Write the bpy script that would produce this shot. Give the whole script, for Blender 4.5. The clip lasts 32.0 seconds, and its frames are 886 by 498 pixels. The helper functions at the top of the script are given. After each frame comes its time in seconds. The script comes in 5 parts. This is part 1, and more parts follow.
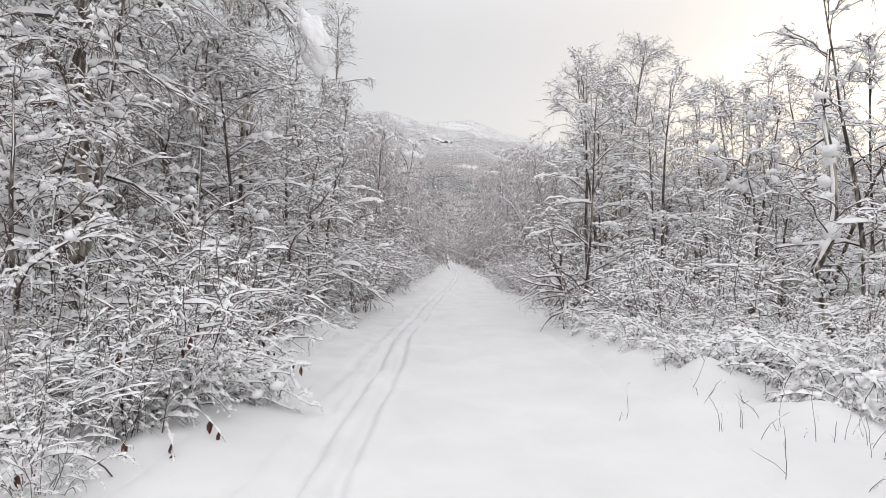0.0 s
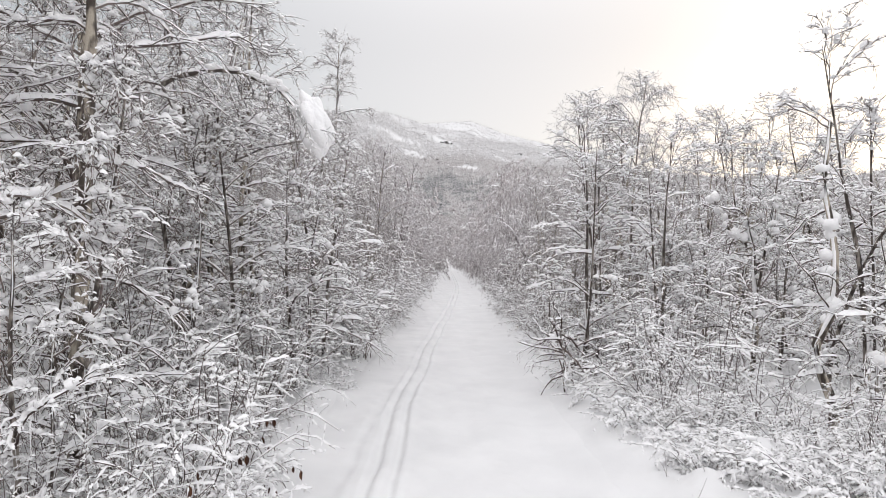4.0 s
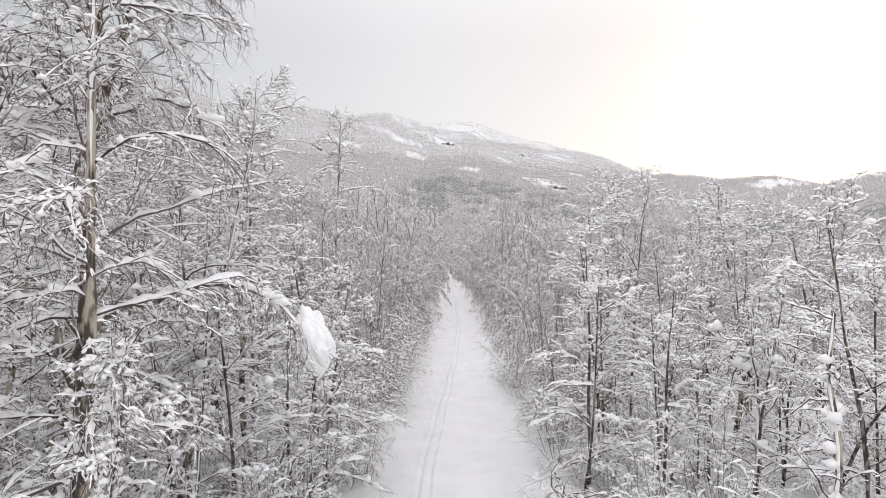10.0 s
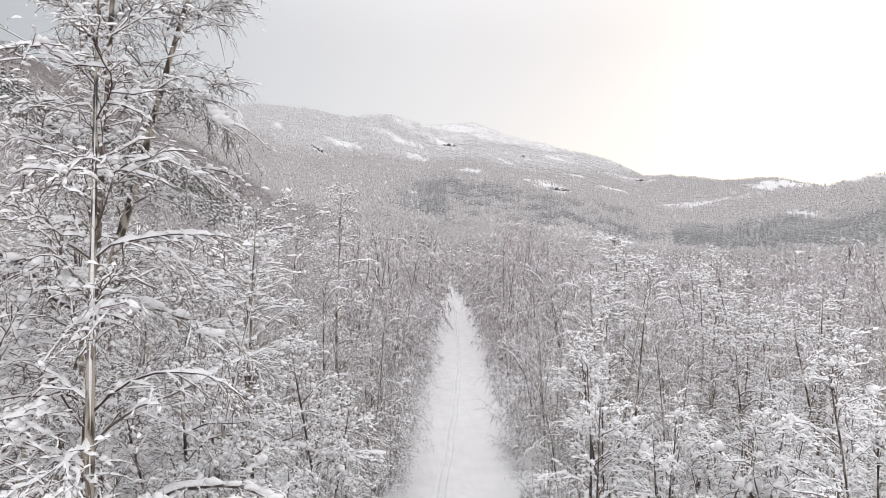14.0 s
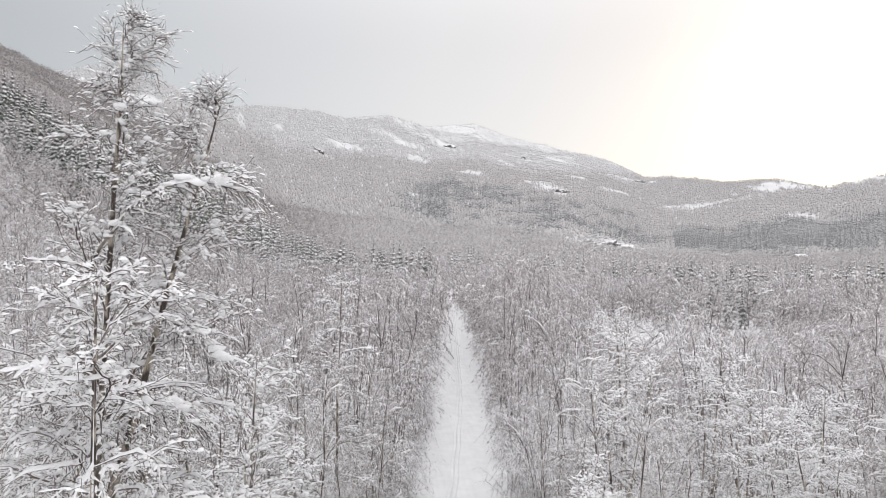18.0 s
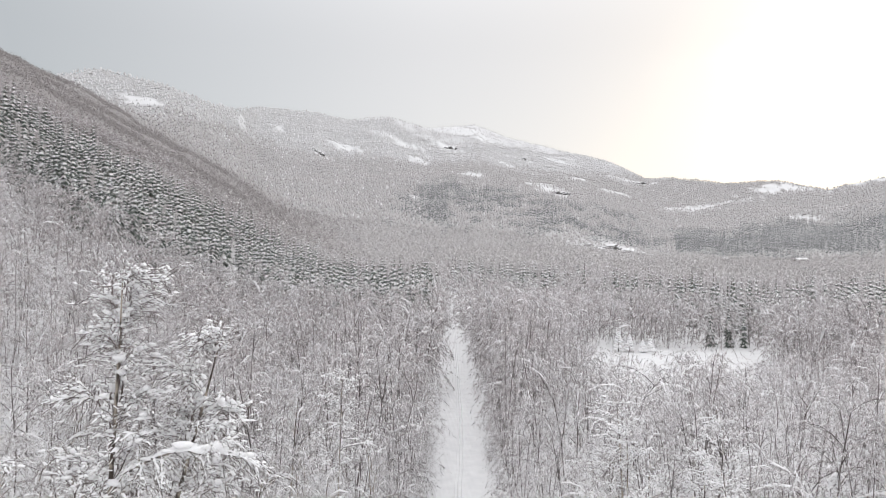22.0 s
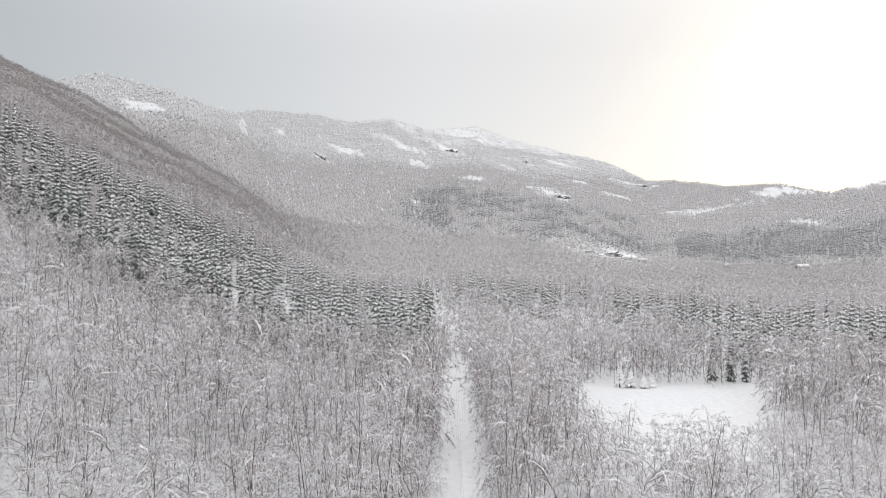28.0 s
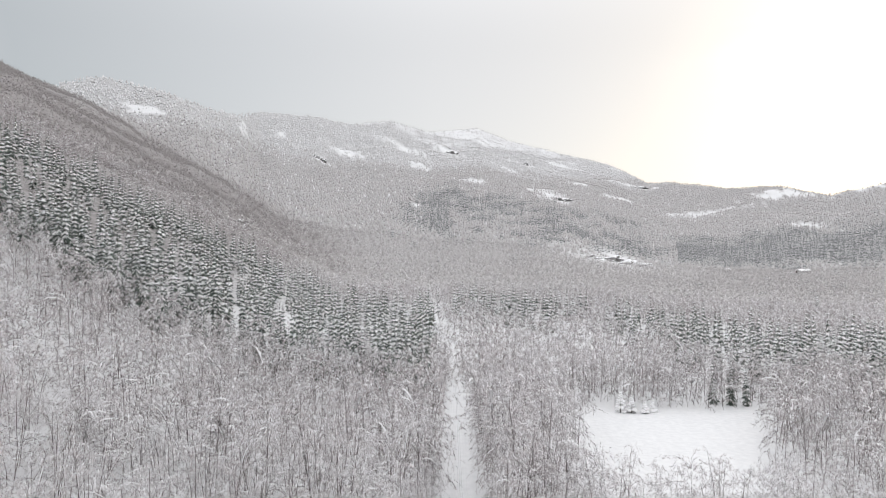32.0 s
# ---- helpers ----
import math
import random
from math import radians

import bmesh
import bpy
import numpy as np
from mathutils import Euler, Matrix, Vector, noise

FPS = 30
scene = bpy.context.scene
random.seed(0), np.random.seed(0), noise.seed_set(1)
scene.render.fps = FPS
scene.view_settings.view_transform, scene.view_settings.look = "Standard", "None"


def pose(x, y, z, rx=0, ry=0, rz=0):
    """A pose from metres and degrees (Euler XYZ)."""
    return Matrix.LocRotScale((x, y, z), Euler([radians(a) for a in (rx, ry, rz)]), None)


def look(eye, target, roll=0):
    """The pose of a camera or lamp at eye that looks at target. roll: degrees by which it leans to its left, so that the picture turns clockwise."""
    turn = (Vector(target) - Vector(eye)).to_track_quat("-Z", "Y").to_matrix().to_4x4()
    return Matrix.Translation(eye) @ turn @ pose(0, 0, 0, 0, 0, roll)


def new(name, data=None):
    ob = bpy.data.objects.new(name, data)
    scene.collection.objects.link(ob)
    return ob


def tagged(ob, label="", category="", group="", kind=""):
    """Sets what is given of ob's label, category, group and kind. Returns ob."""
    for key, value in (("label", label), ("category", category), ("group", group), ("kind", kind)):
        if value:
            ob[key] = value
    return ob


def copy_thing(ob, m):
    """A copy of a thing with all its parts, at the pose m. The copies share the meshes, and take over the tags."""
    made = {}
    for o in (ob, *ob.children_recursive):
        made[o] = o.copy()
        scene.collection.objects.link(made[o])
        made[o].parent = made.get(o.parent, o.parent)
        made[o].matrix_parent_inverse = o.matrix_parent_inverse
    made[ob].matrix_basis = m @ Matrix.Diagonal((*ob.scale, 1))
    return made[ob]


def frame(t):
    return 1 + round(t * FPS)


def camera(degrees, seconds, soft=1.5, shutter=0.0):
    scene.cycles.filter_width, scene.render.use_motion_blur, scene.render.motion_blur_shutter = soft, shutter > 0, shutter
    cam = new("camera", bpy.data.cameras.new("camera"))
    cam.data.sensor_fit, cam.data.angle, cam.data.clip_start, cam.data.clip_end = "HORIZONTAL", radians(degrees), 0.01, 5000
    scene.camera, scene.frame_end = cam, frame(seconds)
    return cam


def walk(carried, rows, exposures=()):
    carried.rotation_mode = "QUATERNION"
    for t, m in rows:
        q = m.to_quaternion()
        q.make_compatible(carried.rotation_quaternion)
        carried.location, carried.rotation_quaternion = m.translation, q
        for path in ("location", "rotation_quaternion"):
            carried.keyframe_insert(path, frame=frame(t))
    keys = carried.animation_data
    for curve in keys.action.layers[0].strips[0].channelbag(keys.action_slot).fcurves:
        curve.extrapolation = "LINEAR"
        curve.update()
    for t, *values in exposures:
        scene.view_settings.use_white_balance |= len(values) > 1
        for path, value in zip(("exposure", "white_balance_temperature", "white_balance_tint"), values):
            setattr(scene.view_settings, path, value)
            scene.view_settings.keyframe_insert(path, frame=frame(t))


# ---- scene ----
# ---------------------------------------------------------------- camera: a drone that climbs straight up
cam = camera(70, 32.0, soft=0.65)
TILT = 90.87
CLIMB = (1.5, 1.718, 2.013, 2.358, 2.762, 3.217, 3.719, 4.268, 4.854, 5.45, 6.053, 6.712, 7.454, 8.229, 9.106, 10.033, 10.962,
         11.884, 12.799, 13.728, 14.676, 15.7, 16.773, 17.869, 19.027, 20.268, 21.531, 22.795, 24.066, 25.357, 26.653, 27.933, 29.211)


def heading(t):
    return float(np.interp(t, (0, 3, 6, 10, 13, 16.5, 21.5, 26, 32), (0, 0.0, 0.09, 0.17, 0.24, 0.31, 0.40, 0.47, 0.56)))


PATH = [(float(t), pose(0, 0, z, TILT, 0, heading(t))) for t, z in enumerate(CLIMB)]
walk(cam, PATH, exposures=((0, -0.10, 6580, 11.5), (5, 0.04, 6590, 12), (10, 0.06, 6600, 12.5), (20, -0.03, 6550, 11), (32, -0.05, 6500, 10)))

# ---------------------------------------------------------------- overcast sky and veiled low sun
SUN_AZ, SUN_EL, ZENITH = radians(33), radians(14), 2.45
SUN_DIR = Vector((math.sin(SUN_AZ) * math.cos(SUN_EL), math.cos(SUN_AZ) * math.cos(SUN_EL), math.sin(SUN_EL)))


def make_world():
    w = bpy.data.worlds.new("overcast_sky")
    scene.world = w
    w.use_nodes = True
    nt = w.node_tree
    nt.nodes.clear()
    N, L = nt.nodes.new, nt.links.new
    out, bg = N("ShaderNodeOutputWorld"), N("ShaderNodeBackground")
    sky = N("ShaderNodeTexSky")
    sky.sky_type, sky.sun_disc = "NISHITA", False
    sky.sun_elevation, sky.sun_rotation = SUN_EL, SUN_AZ
    co = N("ShaderNodeTexCoord")
    dot = N("ShaderNodeVectorMath")
    dot.operation = "DOT_PRODUCT"
    dot.inputs[1].default_value = SUN_DIR * 0.95
    L(co.outputs["Generated"], dot.inputs[0])
    no = N("ShaderNodeTexNoise")
    no.inputs["Scale"].default_value, no.inputs["Detail"].default_value = 2.2, 4
    mp = N("ShaderNodeMapping")
    mp.inputs["Scale"].default_value = (1, 1, 3.5)
    L(co.outputs["Generated"], mp.inputs["Vector"])
    L(mp.outputs["Vector"], no.inputs["Vector"])
    ad = N("ShaderNodeMath")
    ad.operation = "MULTIPLY_ADD"
    ad.inputs[1].default_value = 0.05
    L(no.outputs["Fac"], ad.inputs[0])
    L(dot.outputs["Value"], ad.inputs[2])
    ramp = N("ShaderNodeValToRGB")
    e = ramp.color_ramp.elements
    e[0].position, e[0].color = 0.0, (0.72, 0.715, 0.72, 1)
    e[1].position, e[1].color = 1.0, (1.05, 1.03, 1.0, 1)
    for p, c in ((0.42, (0.485, 0.505, 0.517, 1)), (0.65, (0.615, 0.622, 0.628, 1)), (0.82, (0.715, 0.707, 0.703, 1)), (0.90, (0.735, 0.722, 0.713, 1)), (0.945, (0.745, 0.728, 0.714, 1)), (0.962, (0.775, 0.757, 0.738, 1)), (0.979, (0.93, 0.915, 0.893, 1))):
        k = e.new(p)
        k.color = c
    L(ad.outputs["Value"], ramp.inputs["Fac"])
    # the cloud deck is brighter towards the zenith
    sep = N("ShaderNodeSeparateXYZ")
    L(co.outputs["Generated"], sep.inputs["Vector"])
    up = N("ShaderNodeMapRange")
    up.interpolation_type = "SMOOTHSTEP"
    for key, val in (("From Min", 0.30), ("From Max", 0.85), ("To Min", 1.0), ("To Max", ZENITH)):
        up.inputs[key].default_value = val
    L(sep.outputs["Z"], up.inputs["Value"])
    mix = N("ShaderNodeMixRGB")
    mix.blend_type = "ADD"
    mix.inputs["Fac"].default_value = 0.02
    L(ramp.outputs["Color"], mix.inputs["Color1"])
    L(sky.outputs["Color"], mix.inputs["Color2"])
    L(mix.outputs["Color"], bg.inputs["Color"])
    L(up.outputs["Result"], bg.inputs["Strength"])
    L(bg.outputs["Background"], out.inputs["Surface"])


make_world()
sun = new("sun", bpy.data.lights.new("sun", "SUN"))
sun.data.energy, sun.data.angle, sun.data.color = 0.5, radians(25), (1.0, 0.96, 0.9)
sun.matrix_world = look(SUN_DIR * 100, (0, 0, 0))

# ---------------------------------------------------------------- materials


def mat_nodes(name):
    m = bpy.data.materials.new(name)
    m.use_nodes = True
    nt = m.node_tree
    return m, nt, nt.nodes["Principled BSDF"], nt.nodes.new, nt.links.new


def noise_ramp(nt, scale, stops, detail=4, coord="Object", stretch=None):
    co = nt.nodes.new("ShaderNodeTexCoord")
    no = nt.nodes.new("ShaderNodeTexNoise")
    no.inputs["Scale"].default_value, no.inputs["Detail"].default_value = scale, detail
    if stretch:
        mp = nt.nodes.new("ShaderNodeMapping")
        mp.inputs["Scale"].default_value = stretch
        nt.links.new(co.outputs[coord], mp.inputs["Vector"])
        nt.links.new(mp.outputs["Vector"], no.inputs["Vector"])
    else:
        nt.links.new(co.outputs[coord], no.inputs["Vector"])
    r = nt.nodes.new("ShaderNodeValToRGB")
    e = r.color_ramp.elements
    e[0].position, e[0].color = stops[0][0], (*stops[0][1], 1)
    e[1].position, e[1].color = stops[-1][0], (*stops[-1][1], 1)
    for p, c in stops[1:-1]:
        k = e.new(p)
        k.color = (*c, 1)
    nt.links.new(no.outputs["Fac"], r.inputs["Fac"])
    return no, r


def bump(nt, bs, source, strength, distance):
    b = nt.nodes.new("ShaderNodeBump")
    b.inputs["Strength"].default_value, b.inputs["Distance"].default_value = strength, distance
    nt.links.new(source, b.inputs["Height"])
    nt.links.new(b.outputs["Normal"], bs.inputs["Normal"])


def snow_material(name, tone=(0.87, 0.875, 0.885), grain=60.0, lump=1.4):
    m, nt, bs, N, L = mat_nodes(name)
    lo = tuple(c * 0.95 for c in tone)
    n1, r1 = noise_ramp(nt, lump, [(0.3, lo), (0.7, tone)], 6)
    n2, r2 = noise_ramp(nt, grain, [(0.2, (0.94, 0.94, 0.95)), (0.8, (1, 1, 1))], 2)
    mx = N("ShaderNodeMixRGB")
    mx.blend_type = "MULTIPLY"
    mx.inputs["Fac"].default_value = 1.0
    L(r1.outputs["Color"], mx.inputs["Color1"])
    L(r2.outputs["Color"], mx.inputs["Color2"])
    L(mx.outputs["Color"], bs.inputs["Base Color"])
    bs.inputs["Roughness"].default_value = 0.75
    bs.inputs["Specular IOR Level"].default_value = 0.25
    ad = N("ShaderNodeMath")
    ad.operation = "MULTIPLY_ADD"
    ad.inputs[1].default_value = 0.12
    L(n2.outputs["Fac"], ad.inputs[0])
    L(n1.outputs["Fac"], ad.inputs[2])
    bump(nt, bs, ad.outputs["Value"], 0.35, 0.12)
    return m


def island_material(name, stops, rough=0.9):
    """A colour that changes from piece to piece."""
    m, nt, bs, N, L = mat_nodes(name)
    g = N("ShaderNodeNewGeometry")
    r = N("ShaderNodeValToRGB")
    e = r.color_ramp.elements
    e[0].position, e[0].color = stops[0][0], (*stops[0][1], 1)
    e[1].position, e[1].color = stops[-1][0], (*stops[-1][1], 1)
    for p, c in stops[1:-1]:
        k = e.new(p)
        k.color = (*c, 1)
    L(g.outputs["Random Per Island"], r.inputs["Fac"])
    L(r.outputs["Color"], bs.inputs["Base Color"])
    bs.inputs["Roughness"].default_value = rough
    bs.inputs["Specular IOR Level"].default_value = 0.15
    return m


def bark_material(name, dark, pale, scale=9.0, edge=0.55):
    m, nt, bs, N, L = mat_nodes(name)
    n1, r1 = noise_ramp(nt, scale, [(0.35, dark), (edge, dark), (edge + 0.12, pale)], 5, stretch=(1, 1, 0.35))
    n2, r2 = noise_ramp(nt, 70, [(0.2, (0.75, 0.75, 0.75)), (0.8, (1, 1, 1))], 3)
    mx = N("ShaderNodeMixRGB")
    mx.blend_type = "MULTIPLY"
    mx.inputs["Fac"].default_value = 1.0
    L(r1.outputs["Color"], mx.inputs["Color1"])
    L(r2.outputs["Color"], mx.inputs["Color2"])
    L(mx.outputs["Color"], bs.inputs["Base Color"])
    bs.inputs["Roughness"].default_value = 0.9
    bump(nt, bs, n2.outputs["Fac"], 0.5, 0.01)
    return m


M_SNOW = snow_material("snow_on_branches", (0.93, 0.922, 0.922), 30, 6)
M_BARK = bark_material("birch_bark", (0.075, 0.06, 0.05), (0.52, 0.46, 0.38), 7, 0.46)
M_BARK_DARK = bark_material("dark_bark", (0.07, 0.057, 0.05), (0.36, 0.32, 0.28), 9, 0.48)
M_TWIG = island_material("twig_bark", [(0, (0.06, 0.045, 0.04)), (0.6, (0.14, 0.11, 0.10)), (1, (0.27, 0.227, 0.212))])
M_HAZEL = island_material("frosted_twig", [(0, (0.30, 0.272, 0.272)), (0.35, (0.53, 0.498, 0.502)), (1, (0.82, 0.79, 0.797))])
M_HAZEL2 = island_material("frosted_brown_twig", [(0, (0.29, 0.248, 0.245)), (0.35, (0.49, 0.443, 0.442)), (1, (0.77, 0.724, 0.725))])
M_BRUSH = island_material("bare_twig", [(0, (0.13, 0.112, 0.107)), (0.5, (0.43, 0.402, 0.397)), (1, (0.78, 0.755, 0.752))])
M_BOLE = bark_material("frosted_bark", (0.10, 0.083, 0.077), (0.44, 0.41, 0.40), 5, 0.47)
M_SPRUCE = island_material("spruce_needles", [(0, (0.05, 0.064, 0.055)), (1, (0.15, 0.17, 0.15))])
M_LEAF = bark_material("withered_leaf", (0.07, 0.03, 0.018), (0.16, 0.07, 0.035), 40)
M_WALL = bark_material("weathered_planks", (0.09, 0.065, 0.05), (0.17, 0.13, 0.10), 3)

# ---------------------------------------------------------------- terrain
# by bearing (sideways metres per metre ahead): where the valley side starts, how high, the skyline and the curve between
BEAR = (-0.95, -0.71, -0.65, -0.62, -0.60, -0.55, -0.45, -0.40, -0.335, -0.30, -0.21, -0.155, -0.094, -0.03, 0.044, 0.094, 0.183, 0.255, 0.31, 0.344, 0.433, 0.523, 0.594, 0.68, 0.95)
FOOT_D = (14, 16, 17, 17, 17, 18, 20, 24, 40, 80, 250, 330, 420, 520, 600, 620, 640, 640, 620, 600, 560, 540, 540, 540, 540)
FOOT_Z = (0, 0, 0, 0, 0, 0, 0, 0, 0, 0, 4, 7, 11, 17, 24, 26, 26, 22, 16, 12, 6, 3, 2, 1, 0)
SKY_D = (430, 560, 880, 930, 960, 990, 1010, 1060, 1250, 1504, 1600, 1700, 1800, 1950, 2312, 2250, 2100, 1950, 1733, 1700, 1500, 1382, 1300, 1222, 1150)
SKY_Z = (150, 170, 255, 290, 302, 316, 298, 288, 314, 380, 388, 391, 421, 420, 507, 448, 373, 316, 236, 234, 194, 186, 160, 172, 190)
BOW = (1.6, 1.8, 2.2, 2.3, 2.3, 2.2, 2.1, 2.0, 1.9, 2.0, 1.7, 1.6, 1.45, 1.3, 1.15, 1.15, 1.2, 1.35, 1.5, 1.6, 1.8, 1.8, 1.8, 1.8, 1.8)
FOOT_Y, FOOT_X = (0, 135, 310, 800, 1100), (-14, -16, -22, -42, -70)
SLOPE_D = (0, 15, 30, 60, 90, 125, 210, 355, 420, 600)
SLOPE_Z = (0, 1, 5, 20, 37, 54, 102, 192, 225, 245)
RIGHT_X = (2.5, 6, 14, 26, 75, 160, 300)
RIGHT_Z = (0, -0.25, -1.1, -2.4, -2.6, -4.0, -5.0)
TRAIL_Y = (-60, 0, 12, 27, 48, 62, 100, 147, 170, 200, 265, 344, 420, 520)
TRAIL_X = (0.0, 0.0, 0.0, 0.4, 0.85, 1.15, 1.35, 1.4, 1.0, -1.4, -5.0, -11.0, -17.0, -26.0)


MOUNDS = ((2.6, 8.3, 0.45, 0.2), (3.3, 8.6, 0.5, 0.22), (4.2, 8.0, 0.6, 0.25), (5.2, 7.0, 0.7, 0.22), (3.6, 10.0, 0.6, 0.2), (2.9, 11.6, 0.5, 0.2), (3.0, 7.2, 0.4, 0.2), (4.6, 9.2, 0.5, 0.3), (5.6, 8.2, 0.5, 0.3), (3.9, 7.0, 0.35, 0.16), (2.5, 9.6, 0.35, 0.2), (3.2, 5.6, 0.5, 0.13), (2.3, 6.3, 0.3, 0.12), (4.4, 6.2, 0.4, 0.15), (-2.4, 6.2, 0.6, 0.2), (-2.3, 8.4, 0.5, 0.18), (-2.5, 12.4, 0.5, 0.25))


def wave(x, y, size, seed=0.0):
    """Soft rolling noise, about -1 to 1, from a few crossing waves."""
    a, b = x / size + seed * 1.7, y / size - seed * 2.3
    return (np.sin(a * 1.3 + 1.9 * np.sin(b * 0.7 + seed)) * np.cos(b * 1.1 + 1.3 * np.sin(a * 0.9)) + 0.5 * np.sin(a * 2.7 - b * 1.9 + 1.1 * np.sin(b * 2.1))
            + 0.25 * np.sin(a * 5.3 + b * 4.7 + np.sin(a * 3.1))) / 1.6


def hillside(x, y):
    """The long slope that comes down to the trail on one side."""
    return np.interp(np.interp(y, FOOT_Y, FOOT_X) - x, SLOPE_D, SLOPE_Z) * (1 - np.clip((y - 900) / 300, 0, 1)) * np.clip((y + 40) / 60, 0, 1)


def height(x, y):
    x, y = np.asarray(x, float), np.asarray(y, float)
    d = np.maximum(y, 0.35 * np.abs(x)) + 1e-6
    u = np.clip(x / d, -0.95, 0.95)
    fd, fz = np.interp(u, BEAR, FOOT_D), np.interp(u, BEAR, FOOT_Z)
    sd, sz, bow = np.interp(u, BEAR, SKY_D), np.interp(u, BEAR, SKY_Z), np.interp(u, BEAR, BOW)
    t = (d - fd) / (sd - fd)
    rise = fz + (sz - fz) * np.where(t < 1, np.clip(t, 0, 1) ** bow, 1 - 0.35 * (t - 1))
    floor = np.where(d < fd, fz * np.clip((d - 180) / np.maximum(fd - 180, 1), 0, 1) ** 1.3, rise)
    near_hill = hillside(x, y)
    floor = np.maximum(floor, near_hill + 6 * wave(x, y, 45, 2.2) * np.clip(near_hill / 60, 0, 1))
    ease = np.clip((d - 500) / 500, 0, 1)
    low = np.interp(x, RIGHT_X, RIGHT_Z) * np.clip((y + 20) / 40, 0, 1) * (1 - np.clip((d - 250) / 350, 0, 1))
    rough = wave(x, y, 60, 1.0) * np.clip(t, 0, 1) * 9 * (1 - np.clip((t - 0.8) * 4, 0, 0.8)) + wave(x, y, 17, 2.0) * ease * np.clip(t, 0, 1) * 1.8
    near = 0.14 * wave(x, y, 1.9, 3.0) + 0.105 * wave(x, y, 0.55, 4.0) + 0.03 * wave(x, y, 0.2, 6.0) * (np.hypot(x, y) < 25)
    side = np.abs(x - np.interp(y, TRAIL_Y, TRAIL_X))
    near = near * np.clip((side - 1.7) / 1.2, 0, 1) + 0.09 * np.clip((side - 1.6) / 0.8, 0, 1)
    for a, c, w, h in MOUNDS:
        near = near + h * np.exp(-((x - a) ** 2 + (y - c) ** 2) / w ** 2)
    field = np.clip((x - 16) / 10, 0, 1) * np.clip((y - 78) / 8, 0, 1) * np.clip((150 - y) / 12, 0, 1) * np.clip((100 - x) / 10, 0, 1)
    z = np.where(d < 180, np.maximum(floor, 0), floor) + low + rough + near * (1 - field)
    return z


def mesh_from(name, verts, faces, mats=(), index=None, smooth=False):
    """A mesh from numpy arrays; faces all of one size, or (triangles)."""
    me = bpy.data.meshes.new(name)
    verts, faces = np.asarray(verts, np.float32), np.asarray(faces, np.int32)
    k = faces.shape[1]
    me.vertices.add(len(verts))
    me.vertices.foreach_set("co", verts.ravel())
    me.loops.add(faces.size)
    me.loops.foreach_set("vertex_index", faces.ravel())
    me.polygons.add(len(faces))
    me.polygons.foreach_set("loop_start", np.arange(0, faces.size, k, dtype=np.int32))
    if index is not None:
        me.polygons.foreach_set("material_index", np.asarray(index, np.int32))
    for m in mats:
        me.materials.append(m)
    if smooth:
        me.polygons.foreach_set("use_smooth", np.ones(len(faces), bool))
    me.update(calc_edges=True)
    return me


def grid_faces(n, m, wrap=False):
    i, j = np.meshgrid(np.arange(n - 1), np.arange(m if wrap else m - 1), indexing="ij")
    j2 = (j + 1) % m
    return np.stack([i * m + j, i * m + j2, (i + 1) * m + j2, (i + 1) * m + j], -1).reshape(-1, 4)


def ground_material():
    """Snow, and on the far slopes bare birch woods: brown low down, pale with rime and painted haze on the heights."""
    m, nt, bs, N, L = mat_nodes("snow_and_far_woods")
    n1, r1 = noise_ramp(nt, 0.9, [(0.3, (0.675, 0.672, 0.676)), (0.7, (0.745, 0.74, 0.742))], 6)
    nw, rw = noise_ramp(nt, 0.35, [(0.3, (0.25, 0.23, 0.225)), (0.5, (0.33, 0.308, 0.302)), (0.72, (0.43, 0.408, 0.402))], 5)
    nf, rf = noise_ramp(nt, 0.22, [(0.3, (0.36, 0.353, 0.355)), (0.5, (0.48, 0.473, 0.475)), (0.7, (0.66, 0.653, 0.657))], 6)
    at, ri = N("ShaderNodeAttribute"), N("ShaderNodeAttribute")
    at.attribute_name, ri.attribute_name = "woods", "rime_haze"
    frost_haze, mx = N("ShaderNodeMixRGB"), N("ShaderNodeMixRGB")
    L(ri.outputs["Fac"], frost_haze.inputs["Fac"])
    L(rw.outputs["Color"], frost_haze.inputs["Color1"])
    L(rf.outputs["Color"], frost_haze.inputs["Color2"])
    L(at.outputs["Fac"], mx.inputs["Fac"])
    L(r1.outputs["Color"], mx.inputs["Color1"])
    L(frost_haze.outputs["Color"], mx.inputs["Color2"])
    L(mx.outputs["Color"], bs.inputs["Base Color"])
    bs.inputs["Roughness"].default_value = 0.8
    bs.inputs["Specular IOR Level"].default_value = 0.2
    bump(nt, bs, n1.outputs["Fac"], 0.45, 0.15)
    return m


# open snowy ledges on the slopes: centre, half width, half depth, slant
LEDGES = ((-5, 1684, 30, 60, 0.35), (-66, 1390, 20, 36, 0.3), (55, 1257, 24, 26, -0.5), (202, 1260, 34, 70, 0.2), (200, 1715, 26, 60, 0.4), (480, 1640, 60, 22, 0.2), (-222, 1367, 36, 40, 0.4),
          (-369, 1370, 16, 30, 0.3), (-253, 1237, 20, 18, 0.2), (150, 1560, 40, 30, 0.3), (-440, 905, 30, 22, 0.4), (519, 1300, 85, 22, 0.1), (609, 1090, 32, 12, 0.0), (330, 1800, 40, 60, 0.4),
          (-50, 970, 8, 20, 0.2), (-398, 1220, 9, 50, 0.3), (67, 2030, 60, 110, 0.3), (-120, 1560, 60, 40, 0.4), (690, 1330, 60, 40, 0.2), (860, 1250, 60, 60, 0.2), (300, 1500, 30, 22, 0.2), (380, 1420, 40, 16, 0.1))


